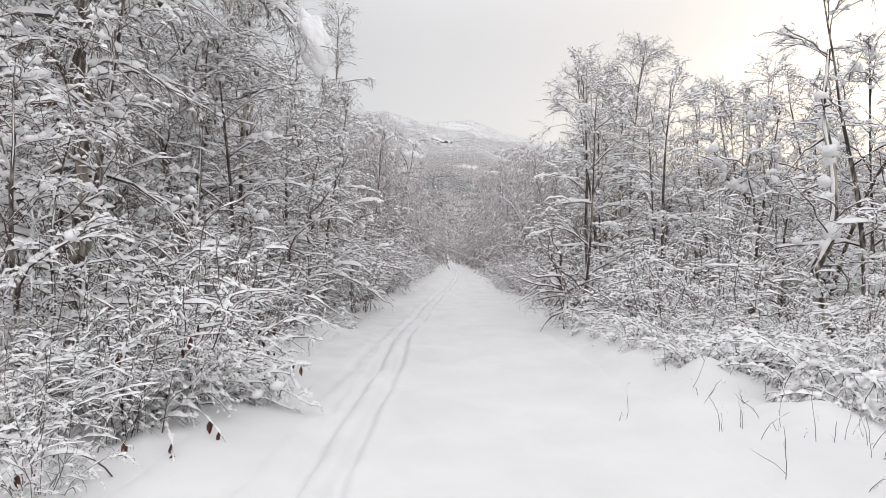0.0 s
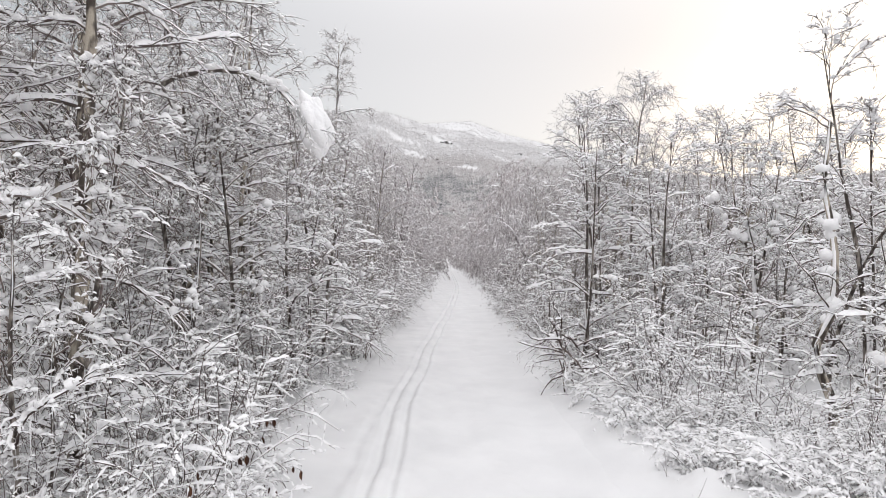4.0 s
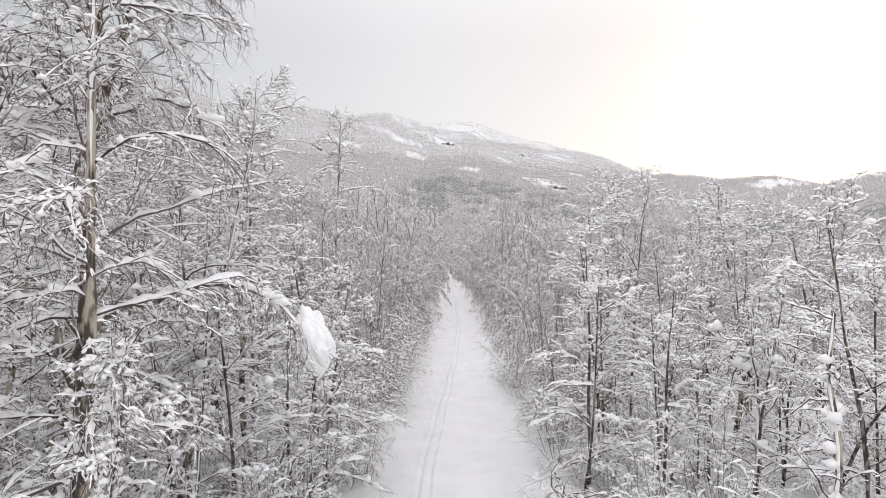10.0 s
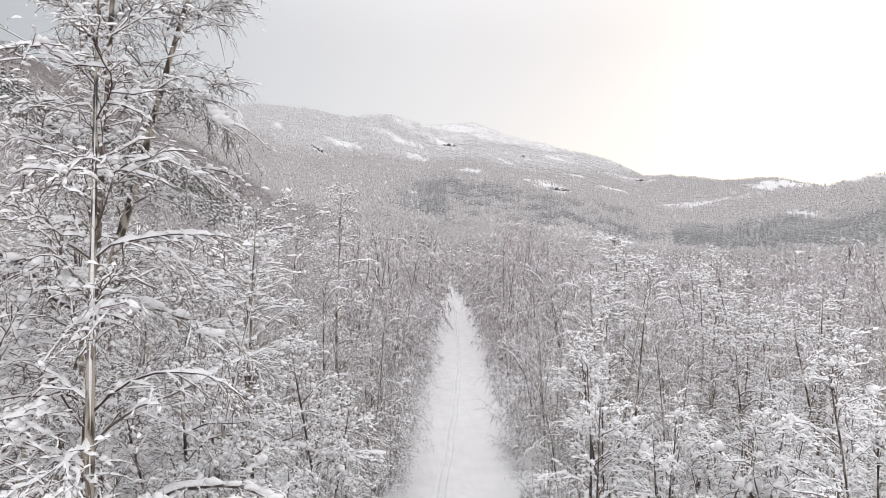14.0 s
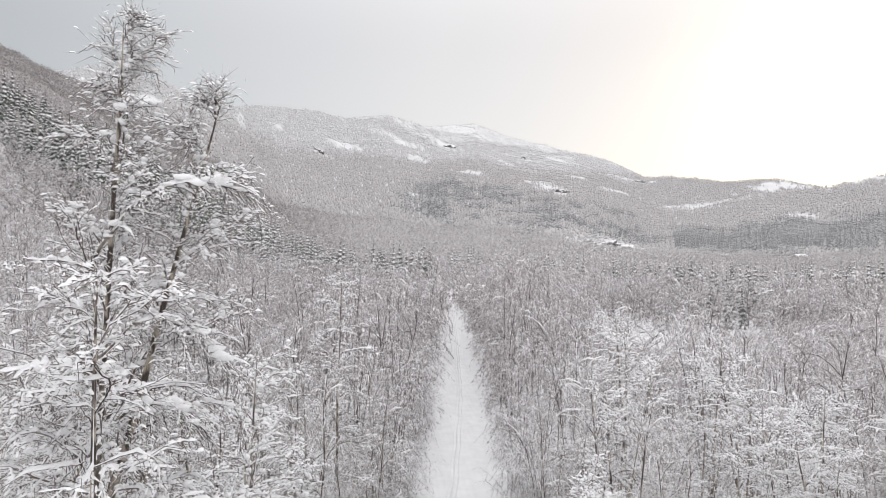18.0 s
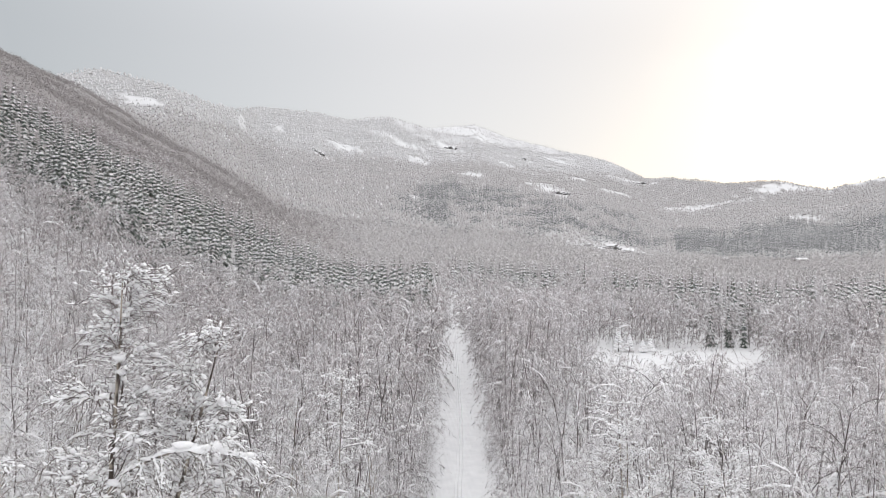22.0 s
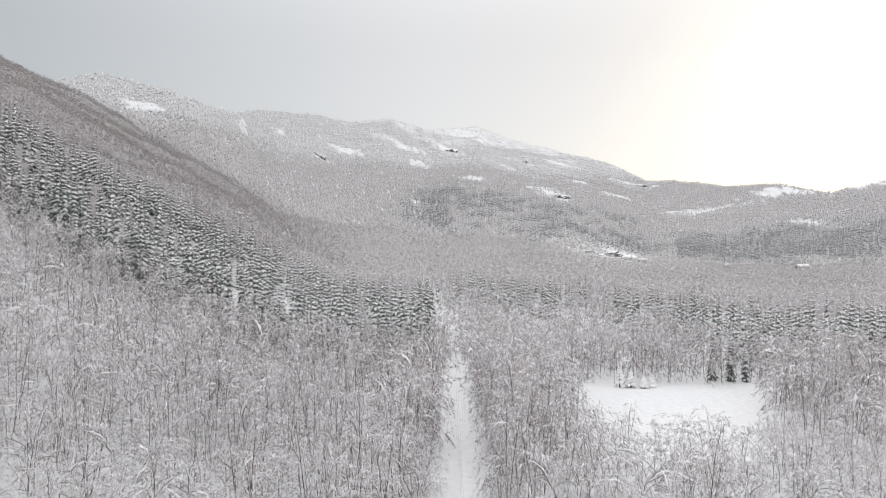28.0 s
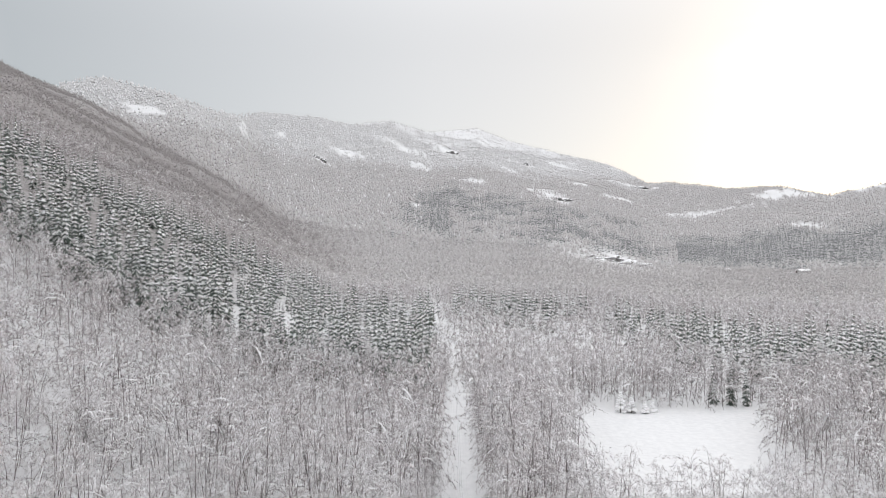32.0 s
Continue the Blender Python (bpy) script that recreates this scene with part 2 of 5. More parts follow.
def open_snow(x, y):
    """How bare of trees the slopes are, 0 to 1: ledges, bogs and the fells."""
    z = height(x, y)
    d = np.maximum(y, 1)
    u = x / d
    fell = np.clip((z - 335 + 60 * wave(x, y, 70, 5) + 45 * wave(x, y, 19, 5.5) - 500 * np.clip(0.0 - u, 0, 0.3) + 250 * np.clip(u - 0.1, 0, 0.25)) / 60, 0, 1) * 0.85
    ledge = np.zeros_like(z)
    for a, c, w, h, tilt in LEDGES:
        p, q = (x - a) + tilt * (y - c), y - c
        ledge = np.maximum(ledge, np.clip((1.1 - np.hypot(p / w, q / h) + 0.7 * wave(x, y, 8, 6.0 + w) + 0.3 * wave(x, y, 22, w)) / 0.35, 0, 1))
    knoll = np.clip(1.1 - np.hypot((x - 186) / 70, (y - 710) / 120) + 0.5 * wave(x, y, 14, 7), 0, 1)
    knoll = np.maximum(knoll, np.clip(1.2 - np.hypot((x - 233) / 56, (y - 618) / 10), 0, 1))
    bog = np.clip((wave(x * 0.5, y, 60, 8.0) - 0.55) / 0.15, 0, 1) * np.clip((u - 0.2) / 0.1, 0, 1) * np.clip((d - 380) / 80, 0, 1) * np.clip((760 - d) / 100, 0, 1)
    return np.clip(fell + ledge + knoll + bog, 0, 1)


def rime_haze(x, y):
    """How pale with frost and painted-in haze the woods are, 0 to 1: little on the near slope, more on the high fells
    behind.
    """
    z = height(x, y)
    own = np.clip((z - hillside(x, y)) / 18, 0, 1)
    return np.clip((z - 150 + 28 * wave(x, y, 80, 3.3) + 14 * wave(x, y, 21, 4.1)) / 110, 0.55 * own, 1) * (0.5 + 0.5 * own)


def build_ground():
    ring = np.concatenate([[0.5], np.geomspace(0.9, 260, 150), np.geomspace(268, 2500, 150), np.geomspace(2600, 4600, 6)])
    front = np.radians(np.concatenate([np.linspace(-48, 48, 330), np.linspace(52, 308, 50)]))
    r, a = np.meshgrid(ring, front, indexing="ij")
    x, y = r * np.sin(a), r * np.cos(a)
    z = height(x, y)
    side = np.abs(x - np.interp(y, TRAIL_Y, TRAIL_X))
    z = z - 0.10 * np.clip((np.interp(y, (150, 165), (1.85, 0.75)) - side) / 0.3, 0, 1) * (y < 390) * (y > -3.5)
    v = np.stack([x, y, z], -1).reshape(-1, 3)
    me = mesh_from("ground", v, grid_faces(len(ring), len(front), True)[:, ::-1], [M_GROUND], smooth=True)
    wood = np.clip((y - 250) / 250, 0, 1) * (1 - open_snow(x, y))
    left = np.clip((-x - 50) / 60, 0, 1) * np.clip((y - 110) / 80, 0, 1)
    att = me.attributes.new("woods", "FLOAT", "POINT")
    att.data.foreach_set("value", np.clip(np.maximum(wood, left * (1 - open_snow(x, y))), 0, 1).astype(np.float32).ravel())
    att = me.attributes.new("rime_haze", "FLOAT", "POINT")
    att.data.foreach_set("value", rime_haze(x, y).astype(np.float32).ravel())
    tagged(new("ground", me), "deep untouched snow over valley floor, slopes and far fells", "ground", kind="structure")


M_GROUND = ground_material()
build_ground()


def trail_x(y):
    return np.interp(y, TRAIL_Y, TRAIL_X)


TRACK_Y = (-10, 0, 5, 12, 15.6, 23, 30, 38, 52, 63, 90, 147, 200, 300)
TRACK_X = (-0.9, -0.85, -0.8, -0.78, -0.63, -0.3, 0.1, 0.5, 1.05, 1.3, 1.45, 1.5, -1.4, -8.0)


def build_trail():
    ys = np.concatenate([np.arange(-4, 26, 0.13), np.arange(26, 80, 0.5), np.arange(80, 400, 4.0)])
    xs = np.concatenate([np.linspace(-2.15, -1.35, 8), np.linspace(-1.32, 1.0, 68), np.linspace(1.1, 2.15, 8)])
    Y, O = np.meshgrid(ys, xs, indexing="ij")
    X = trail_x(Y) + O * np.interp(Y, (0, 40, 62, 147, 165, 190), (1, 1, 1.1, 1.1, 0.5, 0.42))
    base = height(trail_x(Y), Y)
    z = base + 0.03
    z += 0.04 * wave(X, Y, 0.55, 1.5) + 0.014 * wave(X, Y, 0.17, 2.5)
    track = np.interp(Y, TRACK_Y, TRACK_X) + 0.03 * np.sin(Y * 0.9)
    for off, deep in ((-0.14, 0.055), (0.14, 0.06)):
        q = (X - track - off) / 0.055
        z += -deep * np.exp(-q ** 2) + 0.02 * np.exp(-((np.abs(q) - 1.9) / 0.8) ** 2)
    old = np.interp(Y, (-6, 5, 9, 14), (-1.35, -1.25, -1.1, -0.95))
    for off in (-0.15, 0.15):
        q = (X - old - off - 0.04 * np.sin(Y * 1.7)) / 0.09
        z += -0.035 * np.exp(-q ** 2) * np.clip((14 - Y) / 4, 0, 1) * (1 + 0.5 * wave(X, Y, 0.3, 3))
    z += 0.02 * wave(X, Y, 0.22, 4.5) * np.exp(-((X + 1.1) / 0.35) ** 2) * np.clip((16 - Y) / 6, 0, 1)
    k = np.clip((np.abs(O) - 1.15) / 0.85, 0, 1)
    k = k * k * (3 - 2 * k)
    z = z * (1 - k) + (height(X, Y) + 0.012) * k - 0.05 * (np.abs(O) > 2.12)
    v = np.stack([X, Y, z], -1).reshape(-1, 3)
    me = mesh_from("trail", v, grid_faces(len(ys), len(xs))[:, ::-1], [M_GROUND], smooth=True)
    tagged(new("trail", me), "snow-covered forest trail with one pair of ski tracks", "trail", kind="structure")


build_trail()

# ---------------------------------------------------------------- tree making
UP = np.array([0, 0, 1.0])


class Pile:
    """Collects triangles for one mesh."""

    def __init__(self):
        self.v, self.f, self.n = [], [], 0

    def add(self, v, f):
        self.v.append(np.asarray(v, np.float32))
        self.f.append(np.asarray(f, np.int32) + self.n)
        self.n += len(v)

    def arrays(self):
        if not self.v:
            return np.zeros((0, 3), np.float32), np.zeros((0, 3), np.int32)
        return np.concatenate(self.v), np.concatenate(self.f)


def tube_faces(n, k):
    q = grid_faces(n, k, True)
    return np.concatenate([q[:, [0, 1, 2]], q[:, [0, 2, 3]]])


FACES = {(n, k): tube_faces(n, k) for n in range(2, 16) for k in (3, 4, 5, 6, 7, 8)}


OPEN = {n: np.concatenate([q[:, [0, 1, 2]], q[:, [0, 2, 3]]]) for n in range(2, 16) for q in (grid_faces(n, 3),)}


def side_of(p):
    t = np.gradient(p, axis=0)
    t /= np.linalg.norm(t, axis=1)[:, None] + 1e-9
    s = np.cross(t, UP)
    n = np.linalg.norm(s, axis=1)
    s[n < 1e-3] = (1, 0, 0)
    s /= np.linalg.norm(s, axis=1)[:, None]
    return t, s, np.cross(s, t)


def tube(pile, p, r, k):
    t, s, n = side_of(p)
    a = np.arange(k) * 2 * np.pi / k
    v = p[:, None] + (np.cos(a)[None, :, None] * s[:, None] + np.sin(a)[None, :, None] * n[:, None]) * np.asarray(r)[:, None, None]
    pile.add(v.reshape(-1, 3), FACES[len(p), k])


def cap(pile, p, r, w, rng):
    """Snow lying along a branch in uneven pillows that thin at its ends."""
    k = np.linspace(0, len(p) - 1, min(15, 2 * len(p) - 1))
    r = np.interp(k, np.arange(len(p)), r)
    p = np.stack([np.interp(k, np.arange(len(p)), p[:, i]) for i in range(3)], 1)
    t, s, n = side_of(p)
    flat = np.clip(1.1 - np.abs(t[:, 2]), 0.08, 1)
    m = len(p)
    lump = flat * w * (0.12 + 1.75 * rng.random(m) ** 1.3)
    lump[0] *= 0.5
    lump[-1] *= 0.4
    wid, hgt = lump * 0.55, lump * 1.2
    base = p + UP * (r * 0.7)[:, None]
    v = np.stack([base - s * wid[:, None], base + UP * hgt[:, None], base + s * wid[:, None]], 1)
    pile.add(v.reshape(-1, 3), OPEN[m])


ICO = None


def ico():
    global ICO
    if ICO is None:
        bm = bmesh.new()
        bmesh.ops.create_icosphere(bm, subdivisions=1, radius=1)
        bm.verts.index_update()
        ICO = (np.array([v.co[:] for v in bm.verts]), np.array([[v.index for v in f.verts] for f in bm.faces]))
        bm.free()
    return ICO


OCTA = (np.array([(1, 0, 0), (0, 1, 0), (-1, 0, 0), (0, -1, 0), (0, 0, 1), (0, 0, -0.7), (0.6, 0.6, 0.5), (-0.6, -0.5, 0.6)], float),
        np.array([(0, 6, 4), (6, 1, 4), (0, 1, 6), (1, 2, 4), (2, 7, 4), (7, 3, 4), (2, 3, 7), (3, 0, 4), (1, 0, 5), (2, 1, 5), (3, 2, 5), (0, 3, 5)]))


def blob(pile, c, size, rng, small=False):
    v, f = OCTA if small else ico()
    ph = rng.random(3) * 9
    d = 1 + 0.28 * np.sin(v[:, 0] * 2.6 + ph[0]) * np.cos(v[:, 1] * 2.9 + ph[1]) + 0.2 * np.sin(v[:, 2] * 4.1 + v[:, 0] * 3 + ph[2])
    v = v * d[:, None] * np.asarray(size)
    v[:, 2] = np.where(v[:, 2] < 0, v[:, 2] * 0.55, v[:, 2])
    pile.add(v + c, f)


def grow(start, way, length, n, droop, rng, wobble=0.12):
    """A branch as points: leaves start along way, wanders, and bends down by droop."""
    p = [np.asarray(start, float)]
    d = np.asarray(way, float) / np.linalg.norm(way)
    for i in range(n - 1):
        d = d + rng.normal(0, wobble, 3) - UP * droop / (n - 1)
        d /= np.linalg.norm(d)
        p.append(p[-1] + d * length / (n - 1))
    return np.array(p)


def along(p, s):
    x = s * (len(p) - 1)
    i = min(int(x), len(p) - 2)
    return p[i] + (p[i + 1] - p[i]) * (x - i), p[i + 1] - p[i]


def ribbons(pile, a, m, e, width, rng):
    """Thin pointed blades bent at m."""
    d = e - a
    s = np.cross(d, rng.normal(0, 1, d.shape))
    s *= (np.asarray(width) / 2)[:, None] / (np.linalg.norm(s, axis=1)[:, None] + 1e-9)
    v = np.stack([a - s, a + s, m - s * 0.8, m + s * 0.8, e], 1).reshape(-1, 3)
    f = np.array([(0, 1, 3), (0, 3, 2), (2, 3, 4)])
    pile.add(v, (f[None] + (np.arange(len(a)) * 5)[:, None, None]).reshape(-1, 3))


def ridges(pile, a, m, e, w):
    """Short rounded pillows of snow, one on each half of a twig."""
    for p, q in ((a, m), (m, e)):
        d = q - p
        ln = np.linalg.norm(d, axis=1) + 1e-9
        s = np.cross(d, UP)
        s /= np.linalg.norm(s, axis=1)[:, None] + 1e-6
        h = (w * np.clip(1.15 - np.abs(d[:, 2]) / ln, 0.3, 1))[:, None]
        c = p + d * (0.3 + 0.4 * ((np.arange(len(p)) * 0.618) % 1))[:, None]
        t = d / ln[:, None] * np.minimum(ln * 0.5, 0.035 + 1.6 * h[:, 0])[:, None]
        v = np.stack([c - t - UP * h * 0.1, c - t * 0.45 - s * h, c + t * 0.45 - s * h, c + t - UP * h * 0.1, c + t * 0.45 + s * h, c - t * 0.45 + s * h, c - t * 0.3 + UP * h * 1.4, c + t * 0.4 + UP * h * 1.2], 1).reshape(-1, 3)
        f = np.array([(0, 1, 6), (1, 2, 6), (2, 7, 6), (2, 3, 7), (3, 4, 7), (4, 6, 7), (4, 5, 6), (5, 0, 6)])
        pile.add(v, (f[None] + (np.arange(len(p)) * 8)[:, None, None]).reshape(-1, 3))


def spray(cp, n, length, droop, rng):
    """n fine twigs from a branch: their starts, bends and tips."""
    s = 0.1 + 0.89 * (np.arange(n) + rng.random(n)) / n
    x = s * (len(cp) - 1)
    i = np.minimum(x.astype(int), len(cp) - 2)
    a = cp[i] + (cp[i + 1] - cp[i]) * (x - i)[:, None]
    ax = cp[i + 1] - cp[i]
    ax /= np.linalg.norm(ax, axis=1)[:, None] + 1e-9
    d = ax * 0.8 + rng.normal(0, 0.6, (n, 3))
    d /= np.linalg.norm(d, axis=1)[:, None]
    ln = (length * rng.uniform(0.45, 1.25, n))[:, None]
    m = a + (d + rng.normal(0, 0.32, (n, 3))) * ln * 0.5 - UP * droop * ln * 0.06
    e = a + d * ln + rng.normal(0, 0.12, (n, 3)) * ln - UP * droop * ln * 0.3
    return a, m, e


def birch_arrays(seed, high, n1, n2, n3, spread=0.3, droop=0.9, stems=1, lean=0.0, thick=1.0, snow=1.0, low=0.15, lumps=20, sides=6, stem_arc=0.0, fork=0.0, swing=0.14, wob=0.05, taper=0.45, flakes=0.14, rise=0.0):
    """Trunk, limbs with twigs, and snow, as three piles. fork: the height share at which further leaders part."""
    rng = np.random.default_rng(seed)
    trunk, twig, white = Pile(), Pile(), Pile()
    fine, main = [], None
    for st in range(stems):
        hh = high * (1 if st == 0 else rng.uniform(0.78, 0.92) * (1 - fork))
        way = np.array([lean + (rng.normal(0, swing) if st else 0), rng.normal(0, 0.05) + (rng.normal(0, swing) if st else 0), 1])
        start = (rng.normal(0, 0.12) if st else 0, rng.normal(0, 0.12) if st else 0, -0.25)
        if st and fork:
            start = along(main, fork)[0]
            way = np.array([swing * 3, rng.normal(0, 0.06), 1])
        tp = grow(start, way, hh + 0.25, 10, stem_arc, rng, wob)
        if not stem_arc and not (st and fork):
            tp[:, 2] = np.linspace(-0.25, hh, 10)
        main = tp if st == 0 else main
        r0 = (0.0065 * high + 0.012) * thick * (1 if st == 0 else 0.7)
        tr = r0 * (1 - np.linspace(0, 1, 10)) ** 0.8 + 0.008
        tube(trunk, tp, tr, sides)
        tube(white, tp[1:] + np.array([-0.55, -0.65, 0]) * tr[1:, None] * rng.uniform(0.3, 1.0, (9, 1)), tr[1:] * rng.uniform(0.05, 0.7, 9), 5)
        az = rng.random() * 6.28
        lo = low if not (st and fork) else 0.1
        for b in range(n1 if not (st and fork) else n1 // 2):
            t = lo + (0.98 - lo) * ((b + rng.random()) / (n1 if not (st and fork) else n1 // 2))
            az += 2.4 + rng.normal(0, 0.5)
            o, ax = along(tp, t)
            L = high * spread * (1.06 - (t if not (st and fork) else fork + t * (1 - fork))) ** taper * rng.uniform(0.65, 1.3)
            el = np.interp(t, (0.1, 0.6, 1), (0.5, 0.8, 1.25)) + rise + rng.normal(0, 0.2)
            w = np.array([np.cos(az) * np.cos(el), np.sin(az) * np.cos(el), np.sin(el)])
            dr = droop * np.interp(t, (0, 0.5, 1), (1.15, 1.0, 0.4)) * rng.uniform(0.6, 1.4)
            bp = grow(o, w, L, 8, dr, rng, 0.2)
            rb = np.linspace(max(0.008, 0.009 * L * thick), 0.005, 8)
            tube(twig, bp, rb, 4 if sides > 4 else 3)
            cap(white, bp, rb, (0.030 + 0.005 * L) * snow, rng)
            fine.append(spray(bp, n3, 0.17 + 0.014 * high, dr, rng))
            for c in range(n2):
                s = 0.15 + 0.85 * (c + rng.random()) / n2
                o2, ax2 = along(bp, min(s, 0.999))
                ax2 = ax2 / np.linalg.norm(ax2)
                sd = np.cross(ax2, UP) * (1 if c % 2 else -1)
                w2 = ax2 * 0.8 + sd * rng.uniform(0.3, 1.1) + UP * rng.uniform(-0.3, 0.6)
                L2 = (0.25 + 0.45 * L * (1.15 - s)) * rng.uniform(0.6, 1.25)
                cp = grow(o2, w2, L2, 4, dr * 0.9, rng, 0.27)
                tube(twig, cp, np.linspace(0.0065, 0.0045, 4), 3)
                cap(white, cp, np.full(4, 0.005), 0.021 * snow, rng)
                fine.append(spray(cp, n3, 0.16 + 0.014 * high, dr, rng))
            if lumps and rng.random() < lumps / max(n1, 1):
                for q in range(2):
                    c, _ = along(bp, rng.uniform(0.2, 0.98))
                    z = rng.uniform(0.03, 0.075) * snow
                    blob(white, c + UP * z * 0.5, (z * rng.uniform(0.8, 1.3), z * rng.uniform(0.8, 1.2), z * rng.uniform(0.9, 1.3)), rng)
    a, m, e = (np.concatenate([q[i] for q in fine]) for i in range(3))
    ribbons(twig, a, m, e, rng.uniform(0.0055, 0.010, len(a)), rng)
    k = rng.random(len(a)) < 0.65
    ridges(white, a[k] + UP * 0.004, m[k] + UP * 0.004, e[k] + UP * 0.002, (0.008 + 0.017 * rng.random(k.sum()) ** 2) * snow)
    for q in np.flatnonzero(rng.random(len(a)) < flakes):
        z = rng.uniform(0.018, 0.05) * snow
        blob(white, a[q] + UP * z * 0.5, (z * rng.uniform(0.9, 1.5), z * rng.uniform(0.8, 1.3), z), rng, True)
    return trunk, twig, white


def thing(name, label, category, group=""):
    return tagged(new(name), label, category, group)


def part(name, me, parent, label=""):
    ob = new(name, me)
    ob.parent = parent
    if label:
        ob["label"] = label
    return ob


def make_tree(name, label, category, group, piles, mats, parts=("trunk", "crown", "snow_load")):
    root = thing(name, label, category, group)
    for nm, pl, m in zip(parts, piles, mats):
        v, f = pl.arrays()
        if len(v):
            part(nm, mesh_from(nm, v, f, [m], smooth=nm != "crown"), root)
    return root


def place(root, x, y, turn=0.0, scale=1.0, sink=0.05):
    m = Matrix.Translation((x, y, float(height(x, y)) - sink)) @ Matrix.Rotation(turn, 4, "Z") @ Matrix.Scale(scale, 4)
    root.matrix_basis = m
    return root


def place_copy(root, x, y, turn, scale, sink=0.05):
    c = copy_thing(root, Matrix.Translation((x, y, float(height(x, y)) - sink)) @ Matrix.Rotation(turn, 4, "Z"))
    c.scale = (scale, scale, scale)
    return c


BIRCH_MATS = (M_BARK, M_TWIG, M_SNOW)
DARK_MATS = (M_BARK_DARK, M_TWIG, M_SNOW)
# ---------------------------------------------------------------- trees beside the trail
NAME_B = "birch"
LOOK_TALL = "tall snow-laden birch with pale peeling bark and bare twigs"
LOOK_YOUNG = "young bare birch, every twig capped with fresh snow"
LOOK_ARCH = "slender birch bent into an arch by its load of snow"
LOOK_SHRUB = "leafless willow thicket powdered with snow beside the trail"
GROUP_B, GROUP_S = "birches beside the trail", "thickets beside the trail"


def bough(pts, r, twigs, seed):
    """One long arching limb with hanging twigs and its snow."""
    rng = np.random.default_rng(seed)
    wood, white = Pile(), Pile()
    k = np.linspace(0, len(pts) - 1, 14)
    pts = np.stack([np.interp(k, np.arange(len(pts)), np.array(pts)[:, i]) for i in range(3)], 1)
    pts[1:] += rng.normal(0, 0.045, (13, 3))
    rr = np.linspace(r, 0.010, 14)
    tube(wood, pts, rr, 6)
    cap(white, pts, rr, 0.05 + r * 0.8, rng)
    fine = []
    for i in range(twigs):
        s = 0.2 + 0.8 * (i + rng.random()) / twigs
        o, ax = along(pts, min(s, 0.999))
        ax = ax / np.linalg.norm(ax)
        w = ax * 0.6 + np.cross(ax, UP) * rng.uniform(-1, 1) - UP * rng.uniform(-0.4, 0.5)
        p = grow(o, w, rng.uniform(0.3, 1.0), 5, 1.2, rng, 0.18)
        tube(wood, p, np.linspace(0.0065, 0.004, 5), 3)
        cap(white, p, np.full(5, 0.005), 0.028, rng)
        fine.append(spray(p, 14, 0.24, 1.2, rng))
    a, m, e = (np.concatenate([q[i] for q in fine]) for i in range(3))
    ribbons(wood, a, m, e, rng.uniform(0.005, 0.009, len(a)), rng)
    k = rng.random(len(a)) < 0.6
    ridges(white, a[k], m[k], e[k], 0.007 + 0.016 * rng.random(k.sum()) ** 2)
    for i in range(16):
        o, _ = along(pts, rng.uniform(0.15, 0.97))
        z = rng.uniform(0.04, 0.09)
        blob(white, o + UP * z * 0.6, (z * 1.9, z, z), rng)
    return wood, white


def clump_arrays(c, size, seed):
    """One heavy, lumpy mass of snow."""
    bm = bmesh.new()
    bmesh.ops.create_icosphere(bm, subdivisions=5, radius=1)
    bm.verts.index_update()
    v = np.array([q.co[:] for q in bm.verts])
    f = np.array([[q.index for q in g.verts] for g in bm.faces])
    bm.free()
    rng = np.random.default_rng(int(seed))
    d = rng.normal(0, 1, (22, 3))
    d /= np.linalg.norm(d, axis=1)[:, None]
    gap = ((v[:, None] - d[None]) ** 2).sum(-1)
    lump = (np.exp(-gap / rng.uniform(0.06, 0.22, 22)[None]) * rng.uniform(0.15, 0.42, 22)[None]).max(1)
    fluff = np.array([noise.noise(Vector(p) * 7) for p in v.tolist()])
    v = v * (0.88 + lump + 0.03 * fluff)[:, None] * np.array(size)
    v[:, 0] += -0.25 * v[:, 2]
    pl = Pile()
    pl.add(v + c, f)
    return pl


# the old birch that stands over the trail, with two leaders and a heavy bough
hero = make_tree("birch", "tall old birch with two leaders and drooping snow-laden boughs", "tree", GROUP_B,
                 birch_arrays(11, 16.7, 46, 10, 11, spread=0.21, droop=1.15, stems=2, lean=0.0, thick=0.85, snow=1.25, low=0.2, lumps=40, fork=0.5, swing=0.09, wob=0.014, taper=0.7, rise=0.38), BIRCH_MATS)
HX, HY = -5.75, 9.8
place(hero, HX, HY, 0.0)
inv = hero.matrix_basis.inverted()


def under_hero(name, pl, m, label):
    v, f = pl.arrays()
    v = np.array([inv @ Vector(p) for p in v.tolist()])
    part(name, mesh_from(name, v, f, [m], smooth=True), hero, label)


